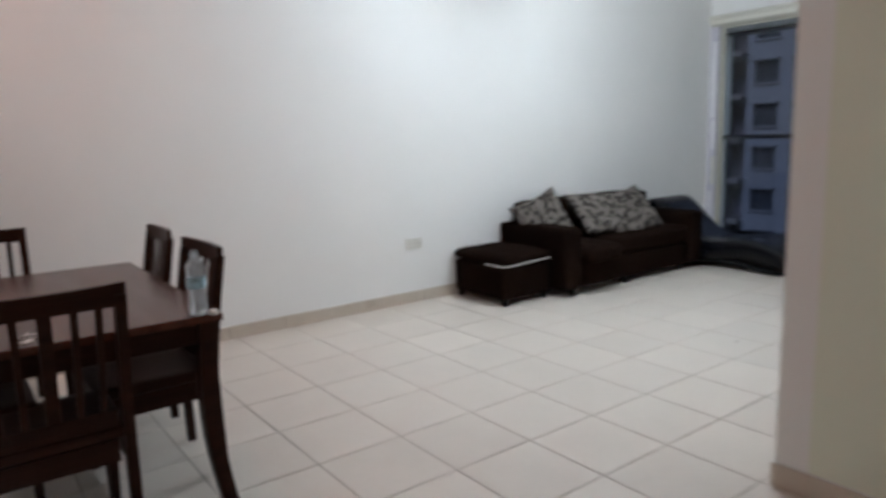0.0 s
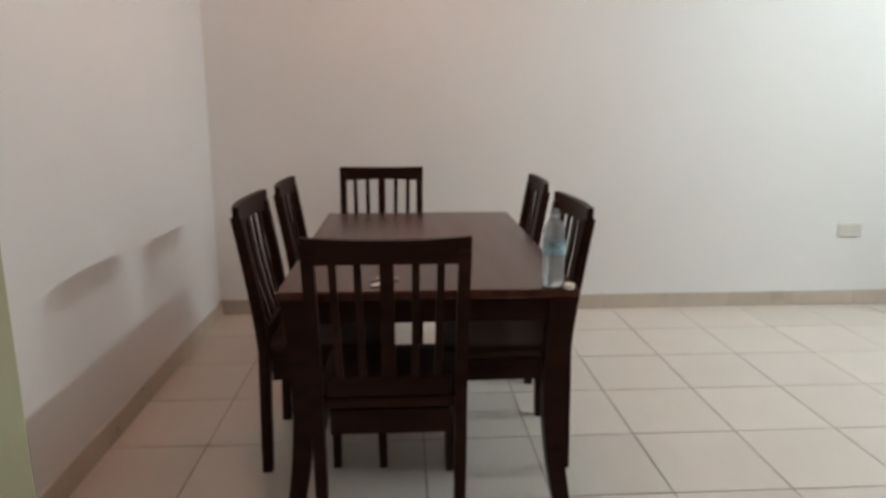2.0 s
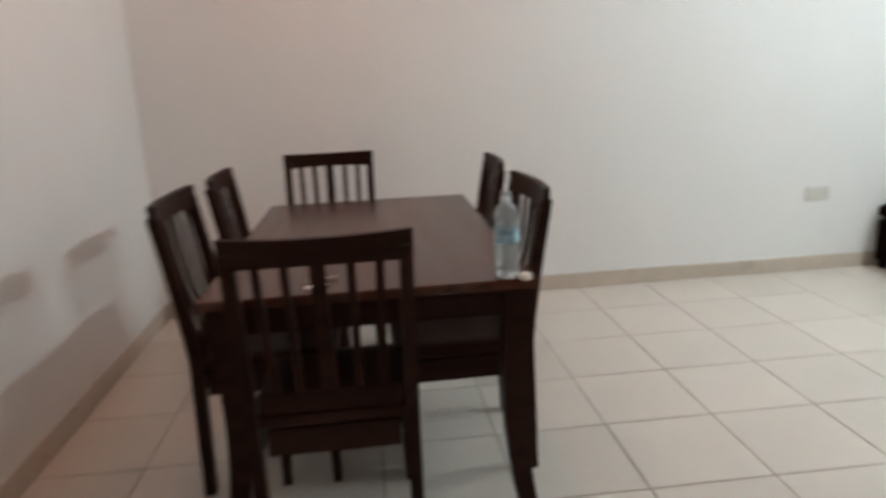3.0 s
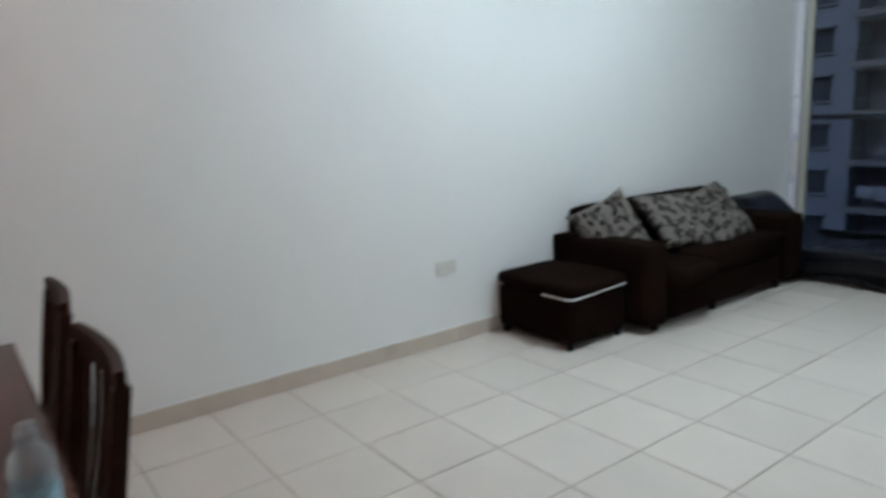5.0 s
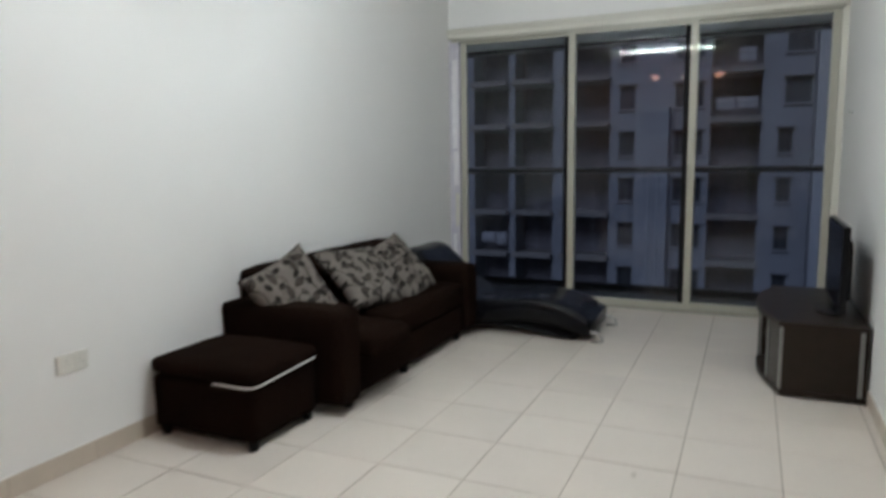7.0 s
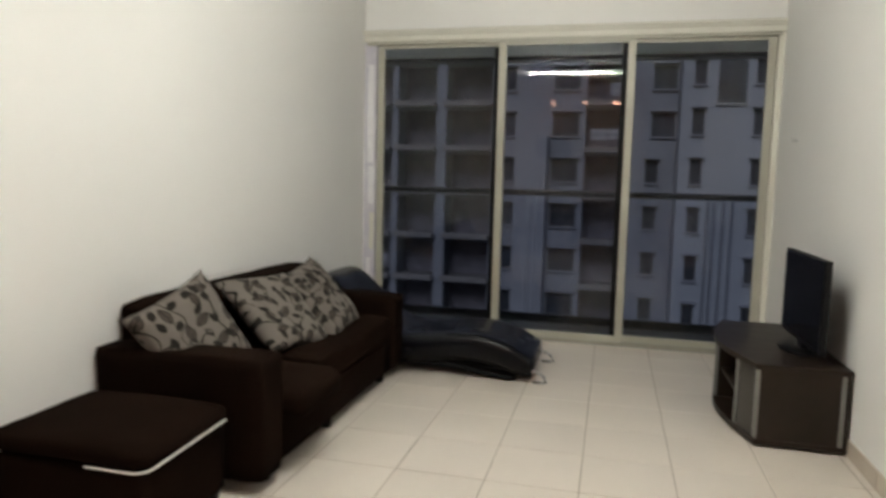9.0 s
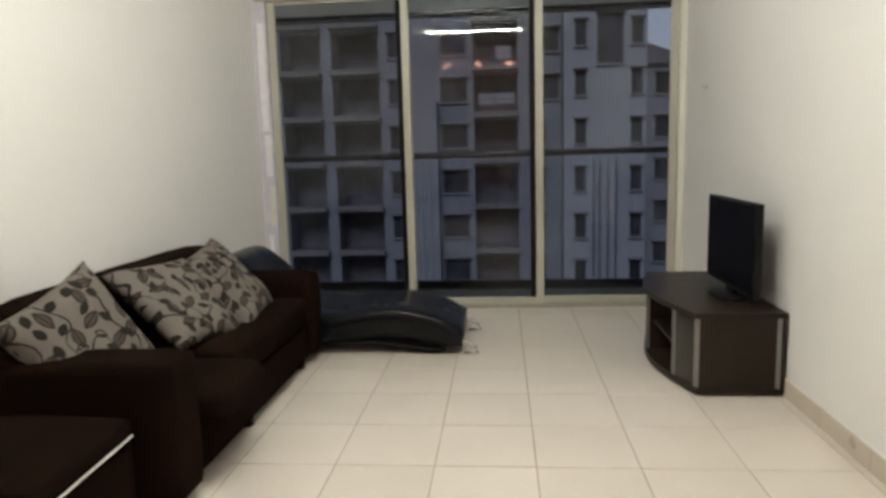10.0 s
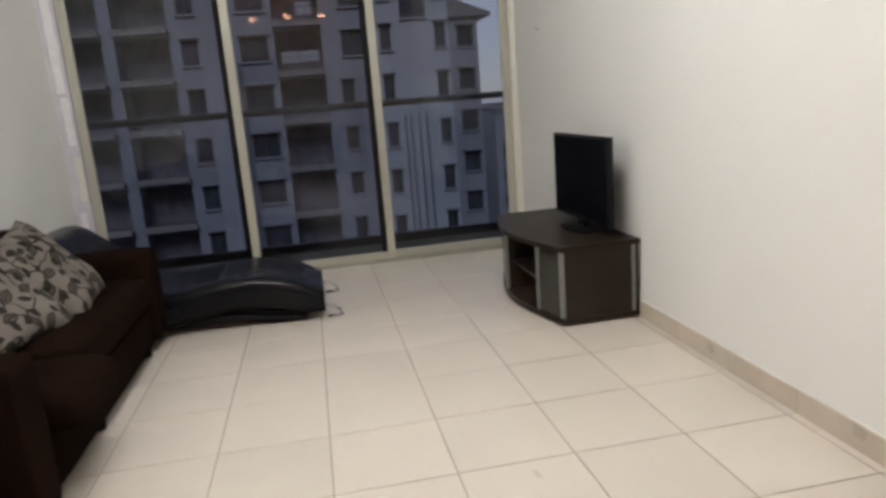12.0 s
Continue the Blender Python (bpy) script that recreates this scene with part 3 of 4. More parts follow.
# ---- wall fittings ----
def wall_socket():
    s = thing("wall_socket", (0.0, 3.937, 0.487), "white plastic double wall socket on the plaster", "socket")
    part("plate", box(0.0, 0.010, -0.076, 0.076, -0.043, 0.043, 0.003), WHITEPLASTIC, s)
    for y in (-0.037, 0.037):
        part("outlet", box(0.0102, 0.0122, y - 0.026, y + 0.026, -0.031, 0.031, 0.001), WHITEPLASTIC, s)
        for dy, dz, w, h in ((0, 0.014, 0.003, 0.006), (-0.010, -0.006, 0.005, 0.003), (0.010, -0.006, 0.005, 0.003)):
            part("slot", box(0.0124, 0.0128, y + dy - w / 2, y + dy + w / 2, dz - h / 2, dz + h / 2), GASKET, s)


wall_socket()


def wall_hanging():
    h = thing("wall_cabinet", (0.95, 0.0, 2.0), "dark brown shallow wooden box fixed high on wall", "wall cabinet")
    part("body", box(-0.33, 0.33, 0.002, 0.09, -0.185, 0.22, 0.006), DARKWOOD, h)
    part("door", box(-0.315, 0.315, 0.092, 0.105, -0.17, 0.205, 0.004), DARKWOOD, h)


wall_hanging()


# added hook, standing in for a small grey mark on the wall
def wall_hook():
    k = thing("wall_hook", (ROOM_W, 7.57, 1.645), "tiny grey hook added in place of a mark on the painted wall", "hook", rz=180)
    part("plug", lathe([(0.007, 0.0), (0.008, 0.002), (0.006, 0.004)], 12), SILVER, k, m=pose(0, 0, 0, 0, 90, 0))
    part("hook", tube([(0.003, 0, 0), (0.022, 0, 0), (0.028, 0, 0.006), (0.028, 0, 0.016)], 0.002, 6), SILVER, k, smooth=True)


wall_hook()


# ---- dining set ----
def dining_table():
    x0, x1, y0, y1 = 0.785, 2.19, 0.762, 1.634
    t = thing("dining_table", ((x0 + x1) / 2, (y0 + y1) / 2, 0), "dark-stained wooden rectangular dining table with curved legs", "table")
    hx, hy = (x1 - x0) / 2, (y1 - y0) / 2
    part("tabletop", box(-hx, hx, -hy, hy, 0.722, 0.750, 0.006, 3), TABLEWOOD, t)
    for s in (-1, 1):
        part("apron", box(-hx + 0.082, hx - 0.082, s * (hy - 0.045) - 0.011, s * (hy - 0.045) + 0.011, 0.645, 0.7215), DARKWOOD, t)
        part("apron", box(s * (hx - 0.045) - 0.011, s * (hx - 0.045) + 0.011, -hy + 0.082, hy - 0.082, 0.645, 0.7215), DARKWOOD, t)
    for sx in (-1, 1):
        for sy in (-1, 1):
            b = bmesh.new()
            prev = None
            for i in range(11):
                f = i / 10
                z = 0.7215 * (1 - f)
                w = 0.034 - 0.009 * f
                bow = 0.018 * math.sin(math.pi * f) - 0.030 * f ** 3
                cx, cy = sx * (hx - 0.045 - bow * 0.6), sy * (hy - 0.045 - bow)
                ring = [b.verts.new((cx + a * w, cy + c * w, z)) for a, c in ((-1, -1), (1, -1), (1, 1), (-1, 1))]
                if prev:
                    for k in range(4):
                        b.faces.new((prev[k], prev[(k + 1) % 4], ring[(k + 1) % 4], ring[k]))
                else:
                    b.faces.new(ring)
                prev = ring
            b.faces.new(prev[::-1])
            part("leg", b, DARKWOOD, t)
    return t


def bar(p0, p1, w, d, bend=0.0, n=6, taper=1.0):
    """A rectangular stick from p0 to p1, w across x and d across y, bowed along y."""
    b = bmesh.new()
    prev = None
    for i in range(n + 1):
        f = i / n
        p = Vector(p0).lerp(Vector(p1), f)
        p.y += bend * math.sin(math.pi * f)
        k = 1 + (taper - 1) * f
        ring = [b.verts.new((p.x + a * w / 2 * k, p.y + c * d / 2 * k, p.z)) for a, c in ((-1, -1), (1, -1), (1, 1), (-1, 1))]
        if prev:
            for j in range(4):
                b.faces.new((prev[j], prev[(j + 1) % 4], ring[(j + 1) % 4], ring[j]))
        else:
            b.faces.new(ring[::-1])
        prev = ring
    b.faces.new(prev)
    return b


def dining_chair():
    """Built facing +y, its back top at y = -0.25."""
    c = thing("dining_chair", (0, 0, 0), "dark-stained wooden dining chair with slatted back and solid seat", "chair", "chairs round the table")

    def back_y(z):
        return -0.19 - 0.07 * max(0.0, (z - 0.45) / 0.46) ** 1.2
    # rear posts, splayed below the seat
    for s in (-1, 1):
        b = bmesh.new()
        prev = None
        for i in range(13):
            z = 0.88 * i / 12
            y = back_y(z) if z > 0.45 else -0.19 - 0.012 * ((0.45 - z) / 0.45)
            w, d = 0.017, 0.019 - 0.004 * abs(z - 0.45)
            x = s * (0.203 + 0.007 * z / 0.88)
            ring = [b.verts.new((x + a * w, y + e * d, z)) for a, e in ((-1, -1), (1, -1), (1, 1), (-1, 1))]
            if prev:
                for k in range(4):
                    b.faces.new((prev[k], prev[(k + 1) % 4], ring[(k + 1) % 4], ring[k]))
            else:
                b.faces.new(ring[::-1])
            prev = ring
        b.faces.new(prev)
        part("rear_post", b, DARKWOOD, c)
    # curved crest rail
    b = bmesh.new()
    prev = None
    n = 12
    for i in range(n + 1):
        f = 2 * i / n - 1
        x = f * 0.228
        y = back_y(0.88) - 0.024 * (1 - f * f) + 0.004
        zt, zb = 0.912 + 0.004 * f * f, 0.842 + 0.006 * (1 - f * f)
        ring = [b.verts.new(p) for p in ((x, y - 0.011, zb), (x, y + 0.011, zb), (x, y + 0.008, zt), (x, y - 0.014, zt))]
        if prev:
            for k in range(4):
                b.faces.new((prev[k], prev[(k + 1) % 4], ring[(k + 1) % 4], ring[k]))
        else:
            b.faces.new(ring[::-1])
        prev = ring
    b.faces.new(prev)
    part("crest_rail", b, DARKWOOD, c)
    part("lower_rail", box(-0.178, 0.178, back_y(0.48) - 0.011, back_y(0.48) + 0.011, 0.446, 0.502, 0.003), DARKWOOD, c)
    for x, w in ((-0.139, 0.021), (-0.0745, 0.021), (0.0, 0.038), (0.0745, 0.021), (0.139, 0.021)):
        yb, yt = back_y(0.50), back_y(0.845) - 0.024 * (1 - (x / 0.234) ** 2) + 0.004
        part("slat", bar((x, yb, 0.50), (x * 1.05, yt, 0.85), w, 0.011, -0.008), DARKWOOD, c)
    # dished seat
    b = soft_box(-0.212, 0.212, -0.203, 0.235, 0.404, 0.4455, 0.014, cuts=10)
    for v in b.verts:
        if v.co.z > 0.436:
            v.co.z -= 0.010 * max(0, 1 - (v.co.x / 0.2) ** 2) * max(0, 1 - ((v.co.y - 0.02) / 0.2) ** 2)
    part("seat", b, DARKWOOD, c, smooth=True)
    part("apron", box(-0.18, 0.18, 0.19, 0.212, 0.33, 0.4035, 0.002), DARKWOOD, c)
    part("apron", box(-0.172, 0.172, -0.204, -0.184, 0.33, 0.4035, 0.002), DARKWOOD, c)
    for s in (-1, 1):
        part("apron", box(s * 0.197 - 0.01, s * 0.197 + 0.01, -0.168, 0.178, 0.33, 0.4035, 0.002), DARKWOOD, c)
        part("front_leg", bar((s * 0.195, 0.2, 0.4035), (s * 0.199, 0.205, 0.0), 0.036, 0.036, taper=0.75), DARKWOOD, c)
    return c


dining_table()
chair = dining_chair()
# faces: rz turns the chair's +y
chair.matrix_basis = pose(2.03, 1.081, 0, 0, 0, 90) @ Matrix.Diagonal((1, 1, 1.012, 1))          # head of the table, pushed in
for x, y, rz, tall in ((0.55, 1.005, -90, 1.0), (1.635, 0.84, 0, 1.02), (0.96, 0.848, 1, 1.0), (0.92, 1.50, 178, 1.0), (1.665, 1.482, 181, 1.008)):
    copy_thing(chair, pose(x, y, 0, 0, 0, rz) @ Matrix.Diagonal((1, 1, tall, 1)))


def water_bottle():
    w = thing("water_bottle", (2.15, 1.562, 0.75), "clear plastic water bottle with pale blue label, uncapped", "bottle")
    prof = [(0.026, 0.0), (0.031, 0.006), (0.0325, 0.02), (0.031, 0.03), (0.0325, 0.04), (0.031, 0.055), (0.0325, 0.065), (0.031, 0.08), (0.0325, 0.09),
            (0.0325, 0.135), (0.031, 0.15), (0.0322, 0.162), (0.029, 0.176), (0.021, 0.19), (0.014, 0.199), (0.0125, 0.205), (0.0155, 0.207), (0.0155, 0.21), (0.0125, 0.212), (0.0125, 0.226)]
    shell = part("bottle", lathe(prof, 28), PET, w, smooth=True)
    shell.visible_shadow = False
    inner = [(r - 0.0012, max(z, 0.002)) for r, z in prof[:12] if z <= 0.16]
    part("water", lathe(inner[:9] + [(0.0305, 0.10)], 24), WATER, w, smooth=True)
    b = bmesh.new()
    r0 = [[b.verts.new((0.0332 * math.cos(a), 0.0332 * math.sin(a), z)) for a in (2 * math.pi * k / 28 for k in range(28))] for z in (0.095, 0.133)]
    for k in range(28):
        b.faces.new((r0[0][k], r0[0][(k + 1) % 28], r0[1][(k + 1) % 28], r0[1][k]))
    part("label", b, BLUELABEL, w, "pale blue paper label")


PET = glass_mat("clear_plastic", (0.82, 0.89, 0.93), 0.12, 1.3, 0.8)
WATER = glass_mat("water", (0.93, 0.96, 0.97), 0.0, 1.33)
BLUELABEL = mat("blue_label", (0.42, 0.62, 0.72), 0.5, vary=0.25, scale=60)
water_bottle()

cap = part("bottle_cap", lathe([(0.0145, 0), (0.0155, 0.001), (0.0155, 0.013), (0.013, 0.0155)], 24), WHITEPLASTIC, m=pose(2.188, 1.602, 0.75), smooth=False)
tagged(cap, "white plastic bottle cap lying beside the bottle", "bottle cap")


def key_bunch():
    k = thing("key_bunch", (2.07, 1.045, 0.75), "small bunch of steel keys on the table", "keys", rz=25)
    part("ring", tube([(0.016 * math.cos(a), 0.016 * math.sin(a), 0.003) for a in (2 * math.pi * i / 20 for i in range(20))], 0.0014, 6, True), STEEL, k, smooth=True)
    for ang, dz in ((20, 0.0), (75, 0.003), (140, 0.0)):
        a = radians(ang)
        head = [(0.018 + 0.011 * math.cos(q) + 0.008, 0.011 * math.sin(q)) for q in (2 * math.pi * i / 14 for i in range(14))]
        b = prism(head, 0.002, 0.0045)
        box(0.036, 0.066, -0.004, 0.004, 0.002, 0.0042, bm=b)
        for i in range(3):
            box(0.048 + i * 0.005, 0.0505 + i * 0.005, -0.0065, -0.0041, 0.002, 0.0042, bm=b)
        part("key", b, STEEL, k, m=pose(0, 0, dz, 0, 0, ang))
    tagp = part("tag", box(0.02, 0.055, 0.03, 0.052, 0.001, 0.005, 0.002), WHITEPLASTIC, k, "white plastic key tag", m=pose(0, 0, 0, 0, 0, -70))


key_bunch()


# ---- lamps ----
TUBE_GLOW = glow("tube_glow", (0.95, 1.0, 0.97), TUBE_POWER)
WARM_GLOW = glow("warm_glow", (1.0, 0.46, 0.30), 33.0)


def tube_light():
    t = thing("fluorescent_light", (*TUBE, CEIL), "lit fluorescent batten hung from the ceiling on two rods", "ceiling light")
    for x in (-0.4, 0.4):
        part("rod", tube([(x, 0, -0.115), (x, 0, -0.008)], 0.006, 8), WHITEPLASTIC, t)
        part("rose", lathe([(0.035, -0.012), (0.04, -0.008), (0.04, 0.0)], 16), WHITEPLASTIC, t, m=pose(x, 0, 0))
    part("batten", box(-0.63, 0.63, -0.022, 0.022, -0.165, -0.115, 0.004), WHITEPLASTIC, t)
    for s in (-1, 1):
        part("tube", tube([(s * 0.018, 0, -0.2), (s * 0.605, 0, -0.2)], 0.0135, 14), TUBE_GLOW, t, "glowing white tube", smooth=True)
        for x in (0.011, 0.611):
            part("tube_holder", box(s * x - 0.006, s * x + 0.006, -0.014, 0.014, -0.217, -0.163, 0.002), WHITEPLASTIC, t)


tube_light()


def spot_bar():
    s = thing("spot_bar", (*PENDANT, CEIL), "ceiling bar with three glowing orange glass bowls over the table", "ceiling light")
    part("bar", box(-0.62, 0.62, -0.02, 0.02, -0.022, 0.0, 0.004), DARKWOOD, s)
    for x in (-0.56, 0.0, 0.56):
        stem = part("stem", tube([(x, 0, -0.022), (x, 0, -0.13)], 0.007, 8), RAILPAINT, s)
        part("collar", lathe([(0.012, -0.126), (0.03, -0.13), (0.034, -0.14), (0.03, -0.144)], 20), RAILPAINT, stem, m=pose(x, 0, 0), smooth=True)
        bowl = [(0.028, -0.144), (0.052, -0.150), (0.068, -0.164), (0.072, -0.18), (0.064, -0.198), (0.044, -0.212), (0.016, -0.219)]
        part("bowl", lathe(bowl, 24), WARM_GLOW, stem, "glowing orange glass bowl", m=pose(x, 0, 0), smooth=True)


spot_bar()


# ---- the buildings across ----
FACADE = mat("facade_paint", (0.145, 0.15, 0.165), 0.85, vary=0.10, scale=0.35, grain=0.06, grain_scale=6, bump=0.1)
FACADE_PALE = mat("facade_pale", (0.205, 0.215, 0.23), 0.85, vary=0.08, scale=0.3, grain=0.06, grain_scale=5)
BEAM = mat("facade_beam", (0.135, 0.125, 0.118), 0.85, vary=0.15, scale=0.8, grain=0.06, grain_scale=5, rand=0.08)
# rear walls: shade inside the openings is put into this dark colour
RECESS_SHADE = mat("recess_shade", (0.11, 0.10, 0.11), 0.9, vary=0.2, scale=1.0, grain=0.1)
DARKPANE = mat("dark_pane", (0.03, 0.033, 0.04), 0.45, vary=0.3, scale=0.7, rand=0.3, spec=0.15)
ROOF = mat("roof_tiles", (0.12, 0.11, 0.11), 0.9, vary=0.15, scale=1.5, grain=0.1)
DUCT = mat("duct_paint", (0.17, 0.175, 0.19), 0.85, vary=0.1, scale=0.5)
LAUNDRY = mat("laundry", (0.21, 0.21, 0.225), 0.9, vary=0.1, scale=3)
STOREY, LEVEL0 = 2.85, 2.88
LEVELS = range(-6, 4)


def pierced(x0, x1, z0, z1, y0, y1, holes):
    """A wall slab with rectangular openings."""
    b = bmesh.new()
    xs = sorted({x0, x1, *[v for h in holes for v in h[:2]]})
    zs = sorted({z0, z1, *[v for h in holes for v in h[2:]]})
    for a, c in zip(xs, xs[1:]):
        run = None
        for d, e in zip(zs, zs[1:]):
            mx, mz = (a + c) / 2, (d + e) / 2
            hole = any(h[0] < mx < h[1] and h[2] < mz < h[3] for h in holes)
            if hole:
                if run:
                    box(a, c, y0, y1, *run, bm=b)
                run = None
            else:
                run = (run[0], e) if run else (d, e)
        if run:
            box(a, c, y0, y1, *run, bm=b)
    return b


def far_window(parent, x0, x1, z0, z1, y, cache={}):
    key = (round(x1 - x0, 2), round(z1 - z0, 2))
    w, h = key
    if key not in cache:
        f = box(0, w, 0.0, 0.08, 0, 0.07)
        box(0, w, 0.0, 0.08, h - 0.07, h, bm=f)
        for a in (0, w / 2 - 0.03, w - 0.06):
            box(a, a + 0.06, 0.0, 0.08, 0.07, h - 0.07, bm=f)
        s = box(-0.08, w + 0.08, -0.22, 0.0, -0.10, 0.0)
        box(-0.10, w + 0.10, -0.42, 0.0, h + 0.04, h + 0.12, bm=s)
        cache[key] = (finish("window_frame", f, RAILPAINT), finish("sill", s, FACADE), finish("pane", box(0.06, w - 0.06, 0.03, 0.05, 0.07, h - 0.07), DARKPANE))
    frame_me, sill_me, pane_me = cache[key]
    win = new("window", frame_me)
    win.parent = parent
    win.matrix_basis = pose(x0, y + 0.12, z0)
    for nm, me, dy in (("sill", sill_me, -0.12), ("pane", pane_me, 0)):
        o = new(nm, me)
        o.parent = win
        o.matrix_basis = pose(0, dy, 0)


def apartment_block():
    y = 46.0
    B = thing("apartment_building", (0, 0, 0), "grey concrete apartment block with stacked balconies at dusk", "building")
    z0, z1 = -30.0, 16.0
    holes, wins, balcs = [], [], []
    for k in LEVELS:
        t = LEVEL0 + STOREY * k
        for a, c, h in ((-31.0, -29.4, 1.45), (-28.0, -26.6, 1.45), (-20.2, -18.6, 1.45), (-17.6, -16.2, 1.45), (-5.05, -4.1, 1.45), (-1.75, -0.1, 1.45)) + ((4.25, 5.6, 1.45),) * (k > 0) + ((4.0, 4.75, 1.4),) * (k <= 0):
            holes.append((a, c, t - h, t))
            wins.append((a, c, t - h, t))
        for a, c in ((-25.6, -23.3), (-22.9, -20.8), (-14.9, -12.4), (-11.95, -9.35), (-8.65, -5.65), (0.3, 3.05)):
            holes.append((a, c, t - 2.3, t + 0.2))
            balcs.append((a, c, t - 2.3, t + 0.2))
    part("wall", pierced(-40.0, 6.0, z0, z1, y, y + 0.35, holes), FACADE, B)
    part("roof", box(-40.5, 6.2, y - 0.4, y + 14, z1, z1 + 0.5), ROOF, B)
    part("rear_wall", box(-40.0, 6.0, y + 2.2, y + 2.5, z0, z1), RECESS_SHADE, B)
    for w in wins:
        far_window(B, *w, y)
    for n, (a, c, d, e) in enumerate(balcs):
        bal = part("balcony", box(a - 0.05, c + 0.05, y - 0.7, y - 0.001, d - 0.16, d + 0.02), BEAM, B)
        part("parapet", box(a - 0.05, c + 0.05, y - 0.7, y - 0.6, d + 0.021, d + 0.20), BEAM, bal)
        rails = box(a, c, y - 0.66, y - 0.64, d + 0.90, d + 0.94)
        for q in np.arange(a + 0.15, c, 0.45):
            box(q - 0.012, q + 0.012, y - 0.66, y - 0.64, d + 0.201, d + 0.899, bm=rails)
        part("railing", rails, RAILPAINT, bal)
        part("side_wall", box(a - 0.2, a - 0.051, y + 0.36, y + 2.19, d - 0.16, e), FACADE, bal)
        part("slab", box(a - 0.05, c + 0.05, y + 0.36, y + 2.19, d - 0.16, d + 0.02), BEAM, bal)
        if random.random() < 0.45:
            hang = bmesh.new()
            x = a + 0.3
            while x < c - 0.9:
                w = random.uniform(0.5, 1.3)
                if random.random() < 0.55:
                    box(x, x + w, y + 0.5, y + 0.53, d + random.uniform(0.45, 0.8), d + 1.35, bm=hang)
                x += w + 0.1
            if len(hang.verts):
                part("laundry", hang, LAUNDRY, bal, "pale washing hung out to dry")
    # service ducts and drain pipes on the bare strips
    part("duct", box(-3.9, -1.95, y - 1.1, y - 0.001, z0, 4.3), DUCT, B, "darker projecting duct")
    for x in (-3.0, -2.5):
        part("pipe", tube([(x, y - 1.18, z0), (x, y - 1.18, 1.4)], 0.06, 8), FACADE_PALE, B)


def tower_block():
    y = 44.4
    T = thing("tower_building", (0, 0, 0), "pale grey apartment tower with narrow window columns", "building")
    z0, z1 = -30.0, 17.0
    holes = []
    for k in LEVELS:
        t = LEVEL0 + 0.05 + STOREY * k
        holes += [(6.42, 7.08, t - 1.45, t), (9.72, 10.38, t - 1.45, t)]
    part("wall", pierced(5.75, 10.6, z0, z1, y, y + 0.35, holes + [(7.7, 9.25, 6.1, 9.0)]), FACADE_PALE, T)
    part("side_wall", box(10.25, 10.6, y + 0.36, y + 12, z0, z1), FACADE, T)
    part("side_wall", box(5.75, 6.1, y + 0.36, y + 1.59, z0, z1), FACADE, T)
    part("rear_wall", box(6.11, 10.24, y + 1.2, y + 1.4, z0, z1), RECESS_SHADE, T)
    part("roof", box(5.5, 10.9, y - 0.3, y + 12, z1, z1 + 0.5), ROOF, T)
    for h in holes:
        far_window(T, *h, y)
    far_window(T, 7.7, 9.25, 6.1, 9.0, y)
    for x in (7.55, 7.9, 8.4, 8.88):
        part("pipe", tube([(x, y - 0.08, z0), (x, y - 0.08, 0.5)], 0.07, 8), PIPE, T, "drain pipe")


PIPE = mat("drain_pipe", (0.085, 0.09, 0.105), 0.6, vary=0.1)


def side_block():
    y = 50.0
    S = thing("side_building", (0, 0, 0), "lower grey block with sloping dark roof", "building")
    z0, z1 = -30.0, 6.6
    holes = []
    for k in range(-6, 2):
        t = LEVEL0 + 0.35 + STOREY * k
        holes.append((12.35, 13.5, t - 1.4, t))
    part("wall", pierced(11.3, 13.8, z0, z1, y, y + 0.35, holes), FACADE, S)
    part("side_wall", box(13.45, 13.8, y + 0.36, y + 10, z0, z1), FACADE, S)
    part("rear_wall", box(11.3, 13.44, y + 1.4, y + 1.6, z0, z1), RECESS_SHADE, S)
    out = [(11.0, z1 + 1.6), (11.0, z1 + 0.001), (14.7, z1 + 0.001), (14.7, z1 + 0.2)]
    part("roof", prism(out, y - 0.5, y + 10, axis="y"), ROOF, S)
    for h in holes:
        far_window(S, *h, y)
    D = thing("distant_building", (0, 0, 0), "hazy far apartment block behind the tower", "building")
    hs = [(24.3 + 2.4 * i, 25.4 + 2.4 * i, -21.2 + 3 * k, -19.8 + 3 * k) for i in range(5) for k in range(6)]
    part("wall", pierced(23.5, 37.0, -30, -0.6, 82, 82.4, hs), FACADE, D)
    part("roof", box(23.3, 37.3, 81.6, 92, -0.6, -0.2), ROOF, D)
    for h in hs:
        far_window(D, *h, 82)


apartment_block()
tower_block()
side_block()
gm = bmesh.new()
gv = [gm.verts.new(p) for p in ((-3000, -3000, -30), (3000, -3000, -30), (3000, 3000, -30), (-3000, 3000, -30))]
gm.faces.new(gv)
ASPHALT = mat("asphalt", (0.055, 0.055, 0.058), 0.9, vary=0.2, scale=0.05, grain=0.1, grain_scale=2)
tagged(part("ground", gm, ASPHALT), "dark asphalt ground far below the balcony", "ground", kind="structure")


# ---- floor tiles and skirting ----
S, C, JOINT = 0.412, 0.37, 0.0027
tile_meshes = {}


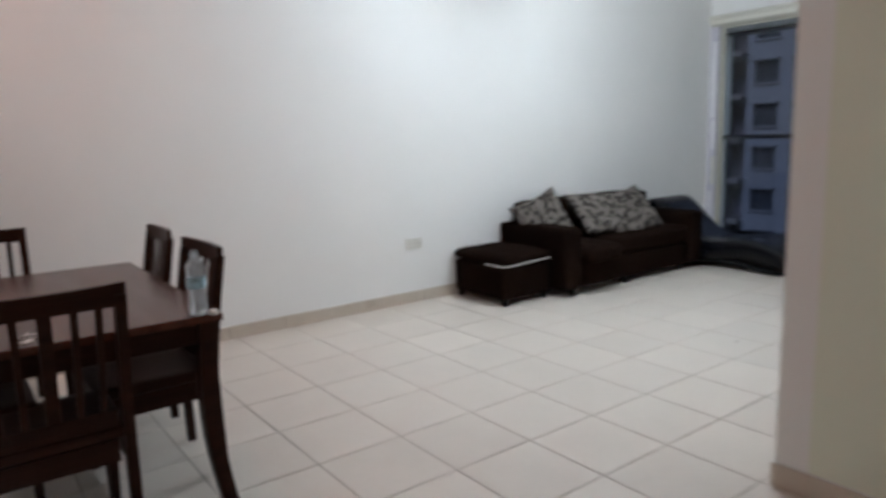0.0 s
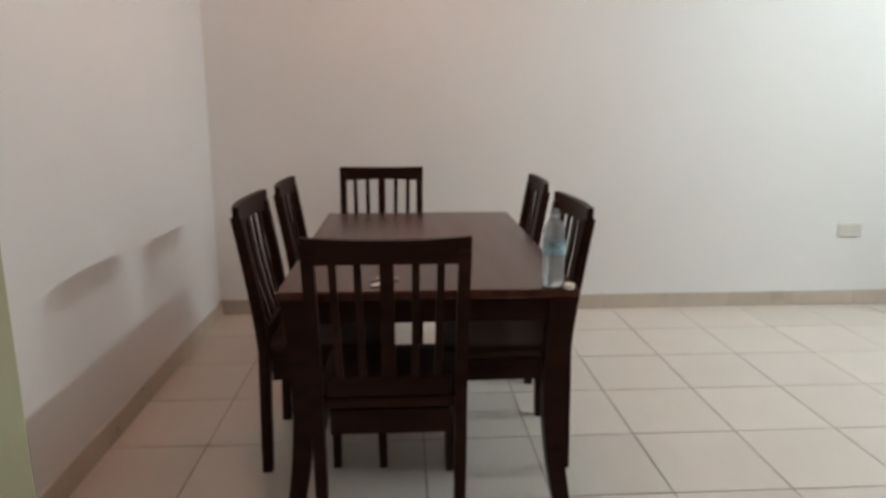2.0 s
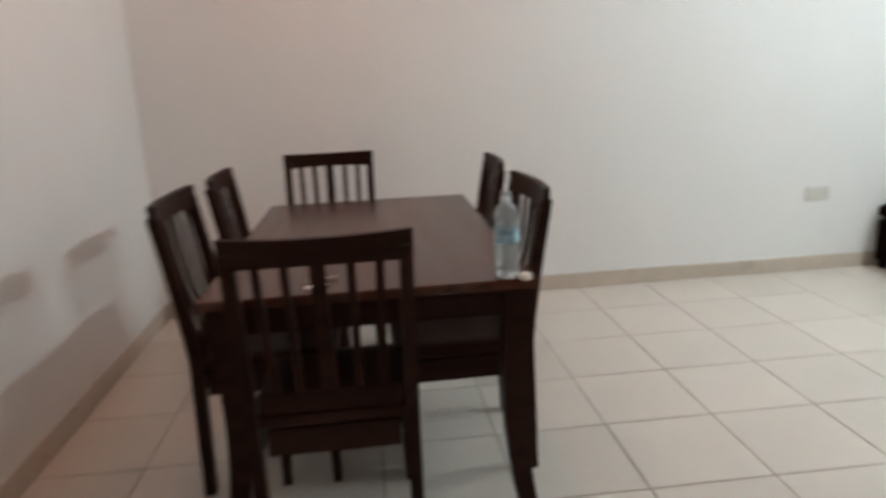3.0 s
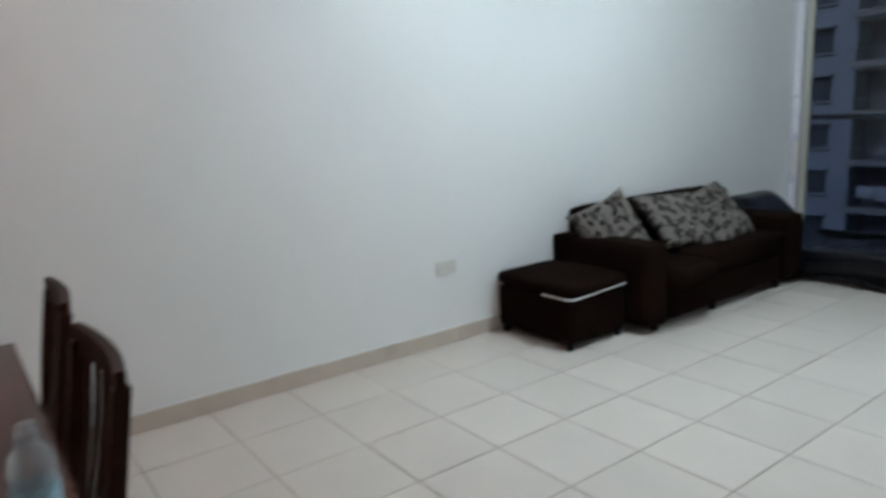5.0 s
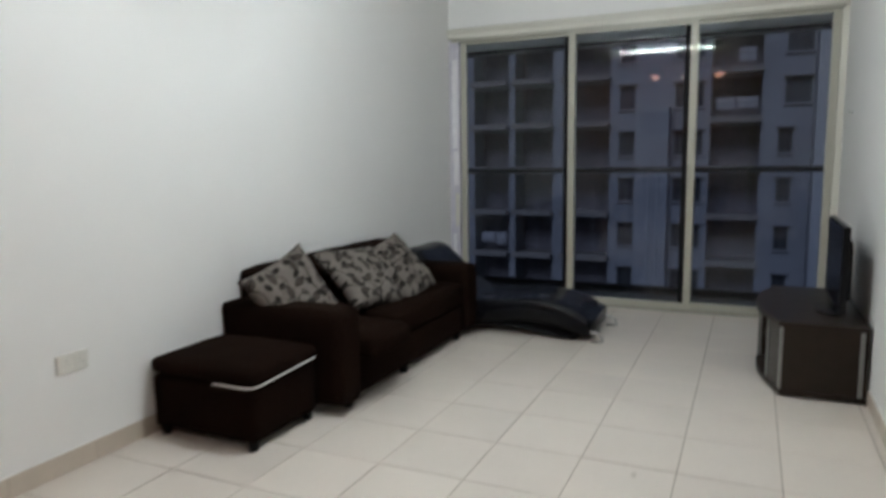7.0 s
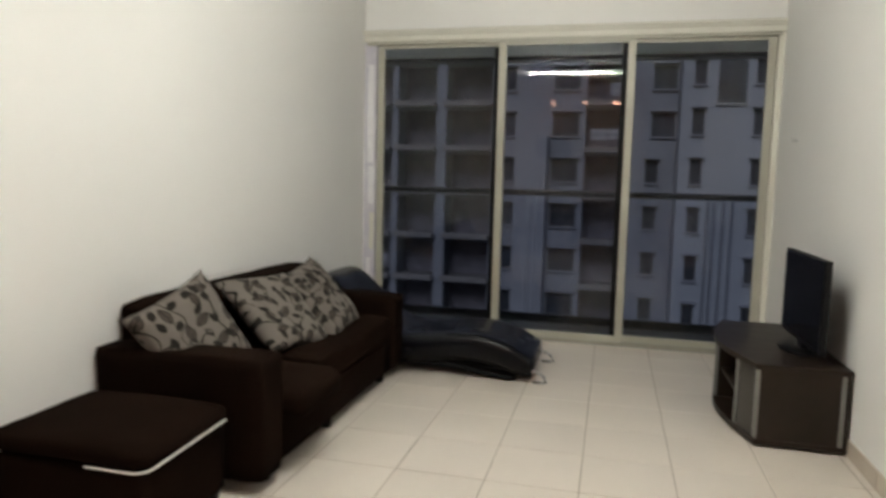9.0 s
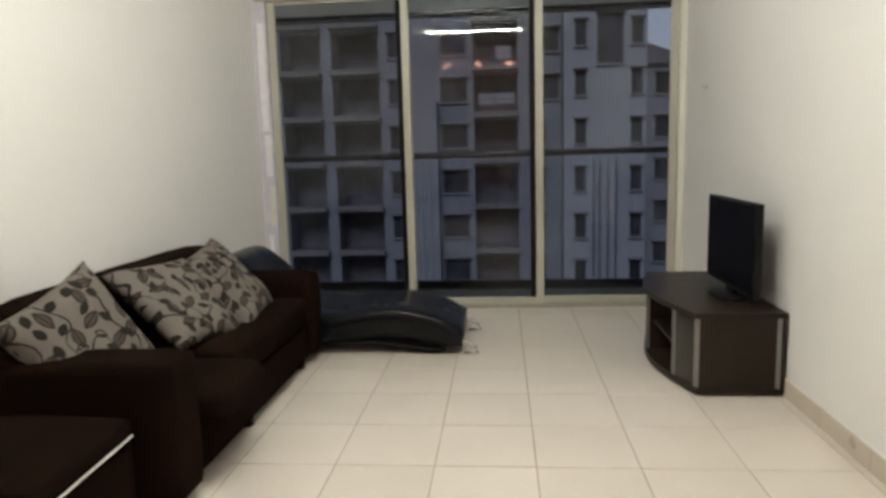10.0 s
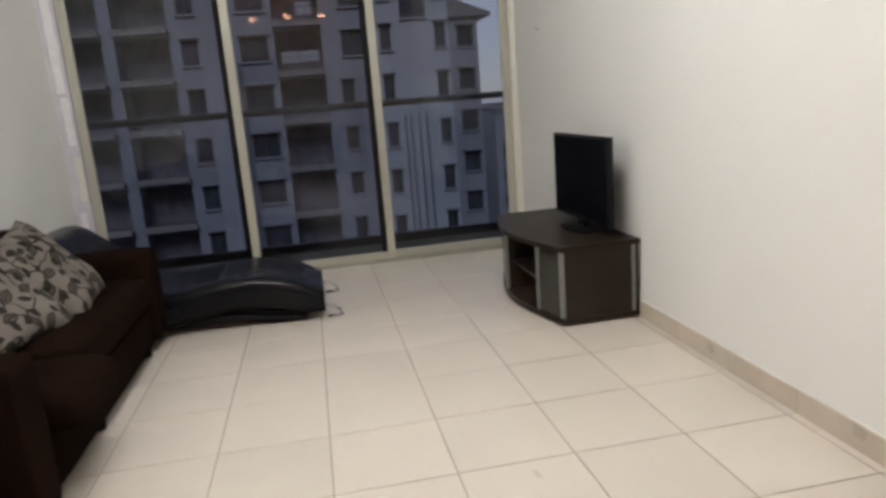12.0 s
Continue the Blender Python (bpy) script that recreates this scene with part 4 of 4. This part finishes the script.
def tile(x0, x1, y0, y1):
    key = (round(x1 - x0, 3), round(y1 - y0, 3))
    if key not in tile_meshes:
        w, d = key
        tile_meshes[key] = finish("tile", box(JOINT, w - JOINT, JOINT, d - JOINT, -0.004, 0.0, 0.0006, 1), TILE)
    o = new("tile", tile_meshes[key])
    o.parent = floor
    o.matrix_basis = pose(x0, y0, 0)


edges_x = [S * i for i in range(15)]
edges_y = [0.0] + [C + S * k for k in range(19)] + [WIN_Y - 0.03]
for a, b in zip(edges_x, edges_x[1:]):
    for c, d in zip(edges_y, edges_y[1:]):
        if a > ROOM_W and c > CORNER_Y:
            continue
        tile(a, b, c, d)


CAULK = mat("white_caulk", (0.8, 0.79, 0.76), 0.5, vary=0.06, scale=12)


def skirting(name, along, fixed, lo, hi, side, joint0, label):
    """A run of skirting tiles; side is the way they stand out from the wall."""
    H, T = 0.092, 0.011
    cuts = sorted({lo, hi, *[joint0 + S * k for k in range(-12, 20) if lo + 0.03 < joint0 + S * k < hi - 0.03]})
    base = None
    for i, (a, b) in enumerate(zip(cuts, cuts[1:])):
        bx = (fixed, fixed + side * T) if side > 0 else (fixed + side * T, fixed)
        bm = box(*bx, a + 0.0012, b - 0.0012, 0.0, H, 0.002, 1) if along == "y" else box(a + 0.0012, b - 0.0012, *bx, 0.0, H, 0.002, 1)
        if base is None:
            base = tagged(new(name), label, "skirting", kind="structure")
        part("skirting_tile", bm, SKIRT, base)
    bead = (fixed, fixed + side * 0.007) if side > 0 else (fixed + side * 0.007, fixed)
    bm = box(*bead, lo, hi, H, H + 0.006, 0.002, 1) if along == "y" else box(lo, hi, *bead, H, H + 0.006, 0.002, 1)
    part("caulk", bm, CAULK, base, "white caulk line")


skirting("baseboard_west", "y", 0.0, 0.012, WIN_Y - 0.12, 1, 2.372, "beige ceramic skirting tiles along the white wall")
skirting("baseboard_south", "x", 0.0, 0.0, FAR_X, 1, 0.40, "beige ceramic skirting tiles along the wall beside dining table")
skirting("baseboard_east", "y", ROOM_W, CORNER_Y - 0.012, WIN_Y - 0.12, -1, 3.66, "beige ceramic skirting tiles along the television wall")
skirting("baseboard_corridor", "x", CORNER_Y, ROOM_W, FAR_X, -1, 3.70, "beige ceramic skirting tiles round the wall corner")
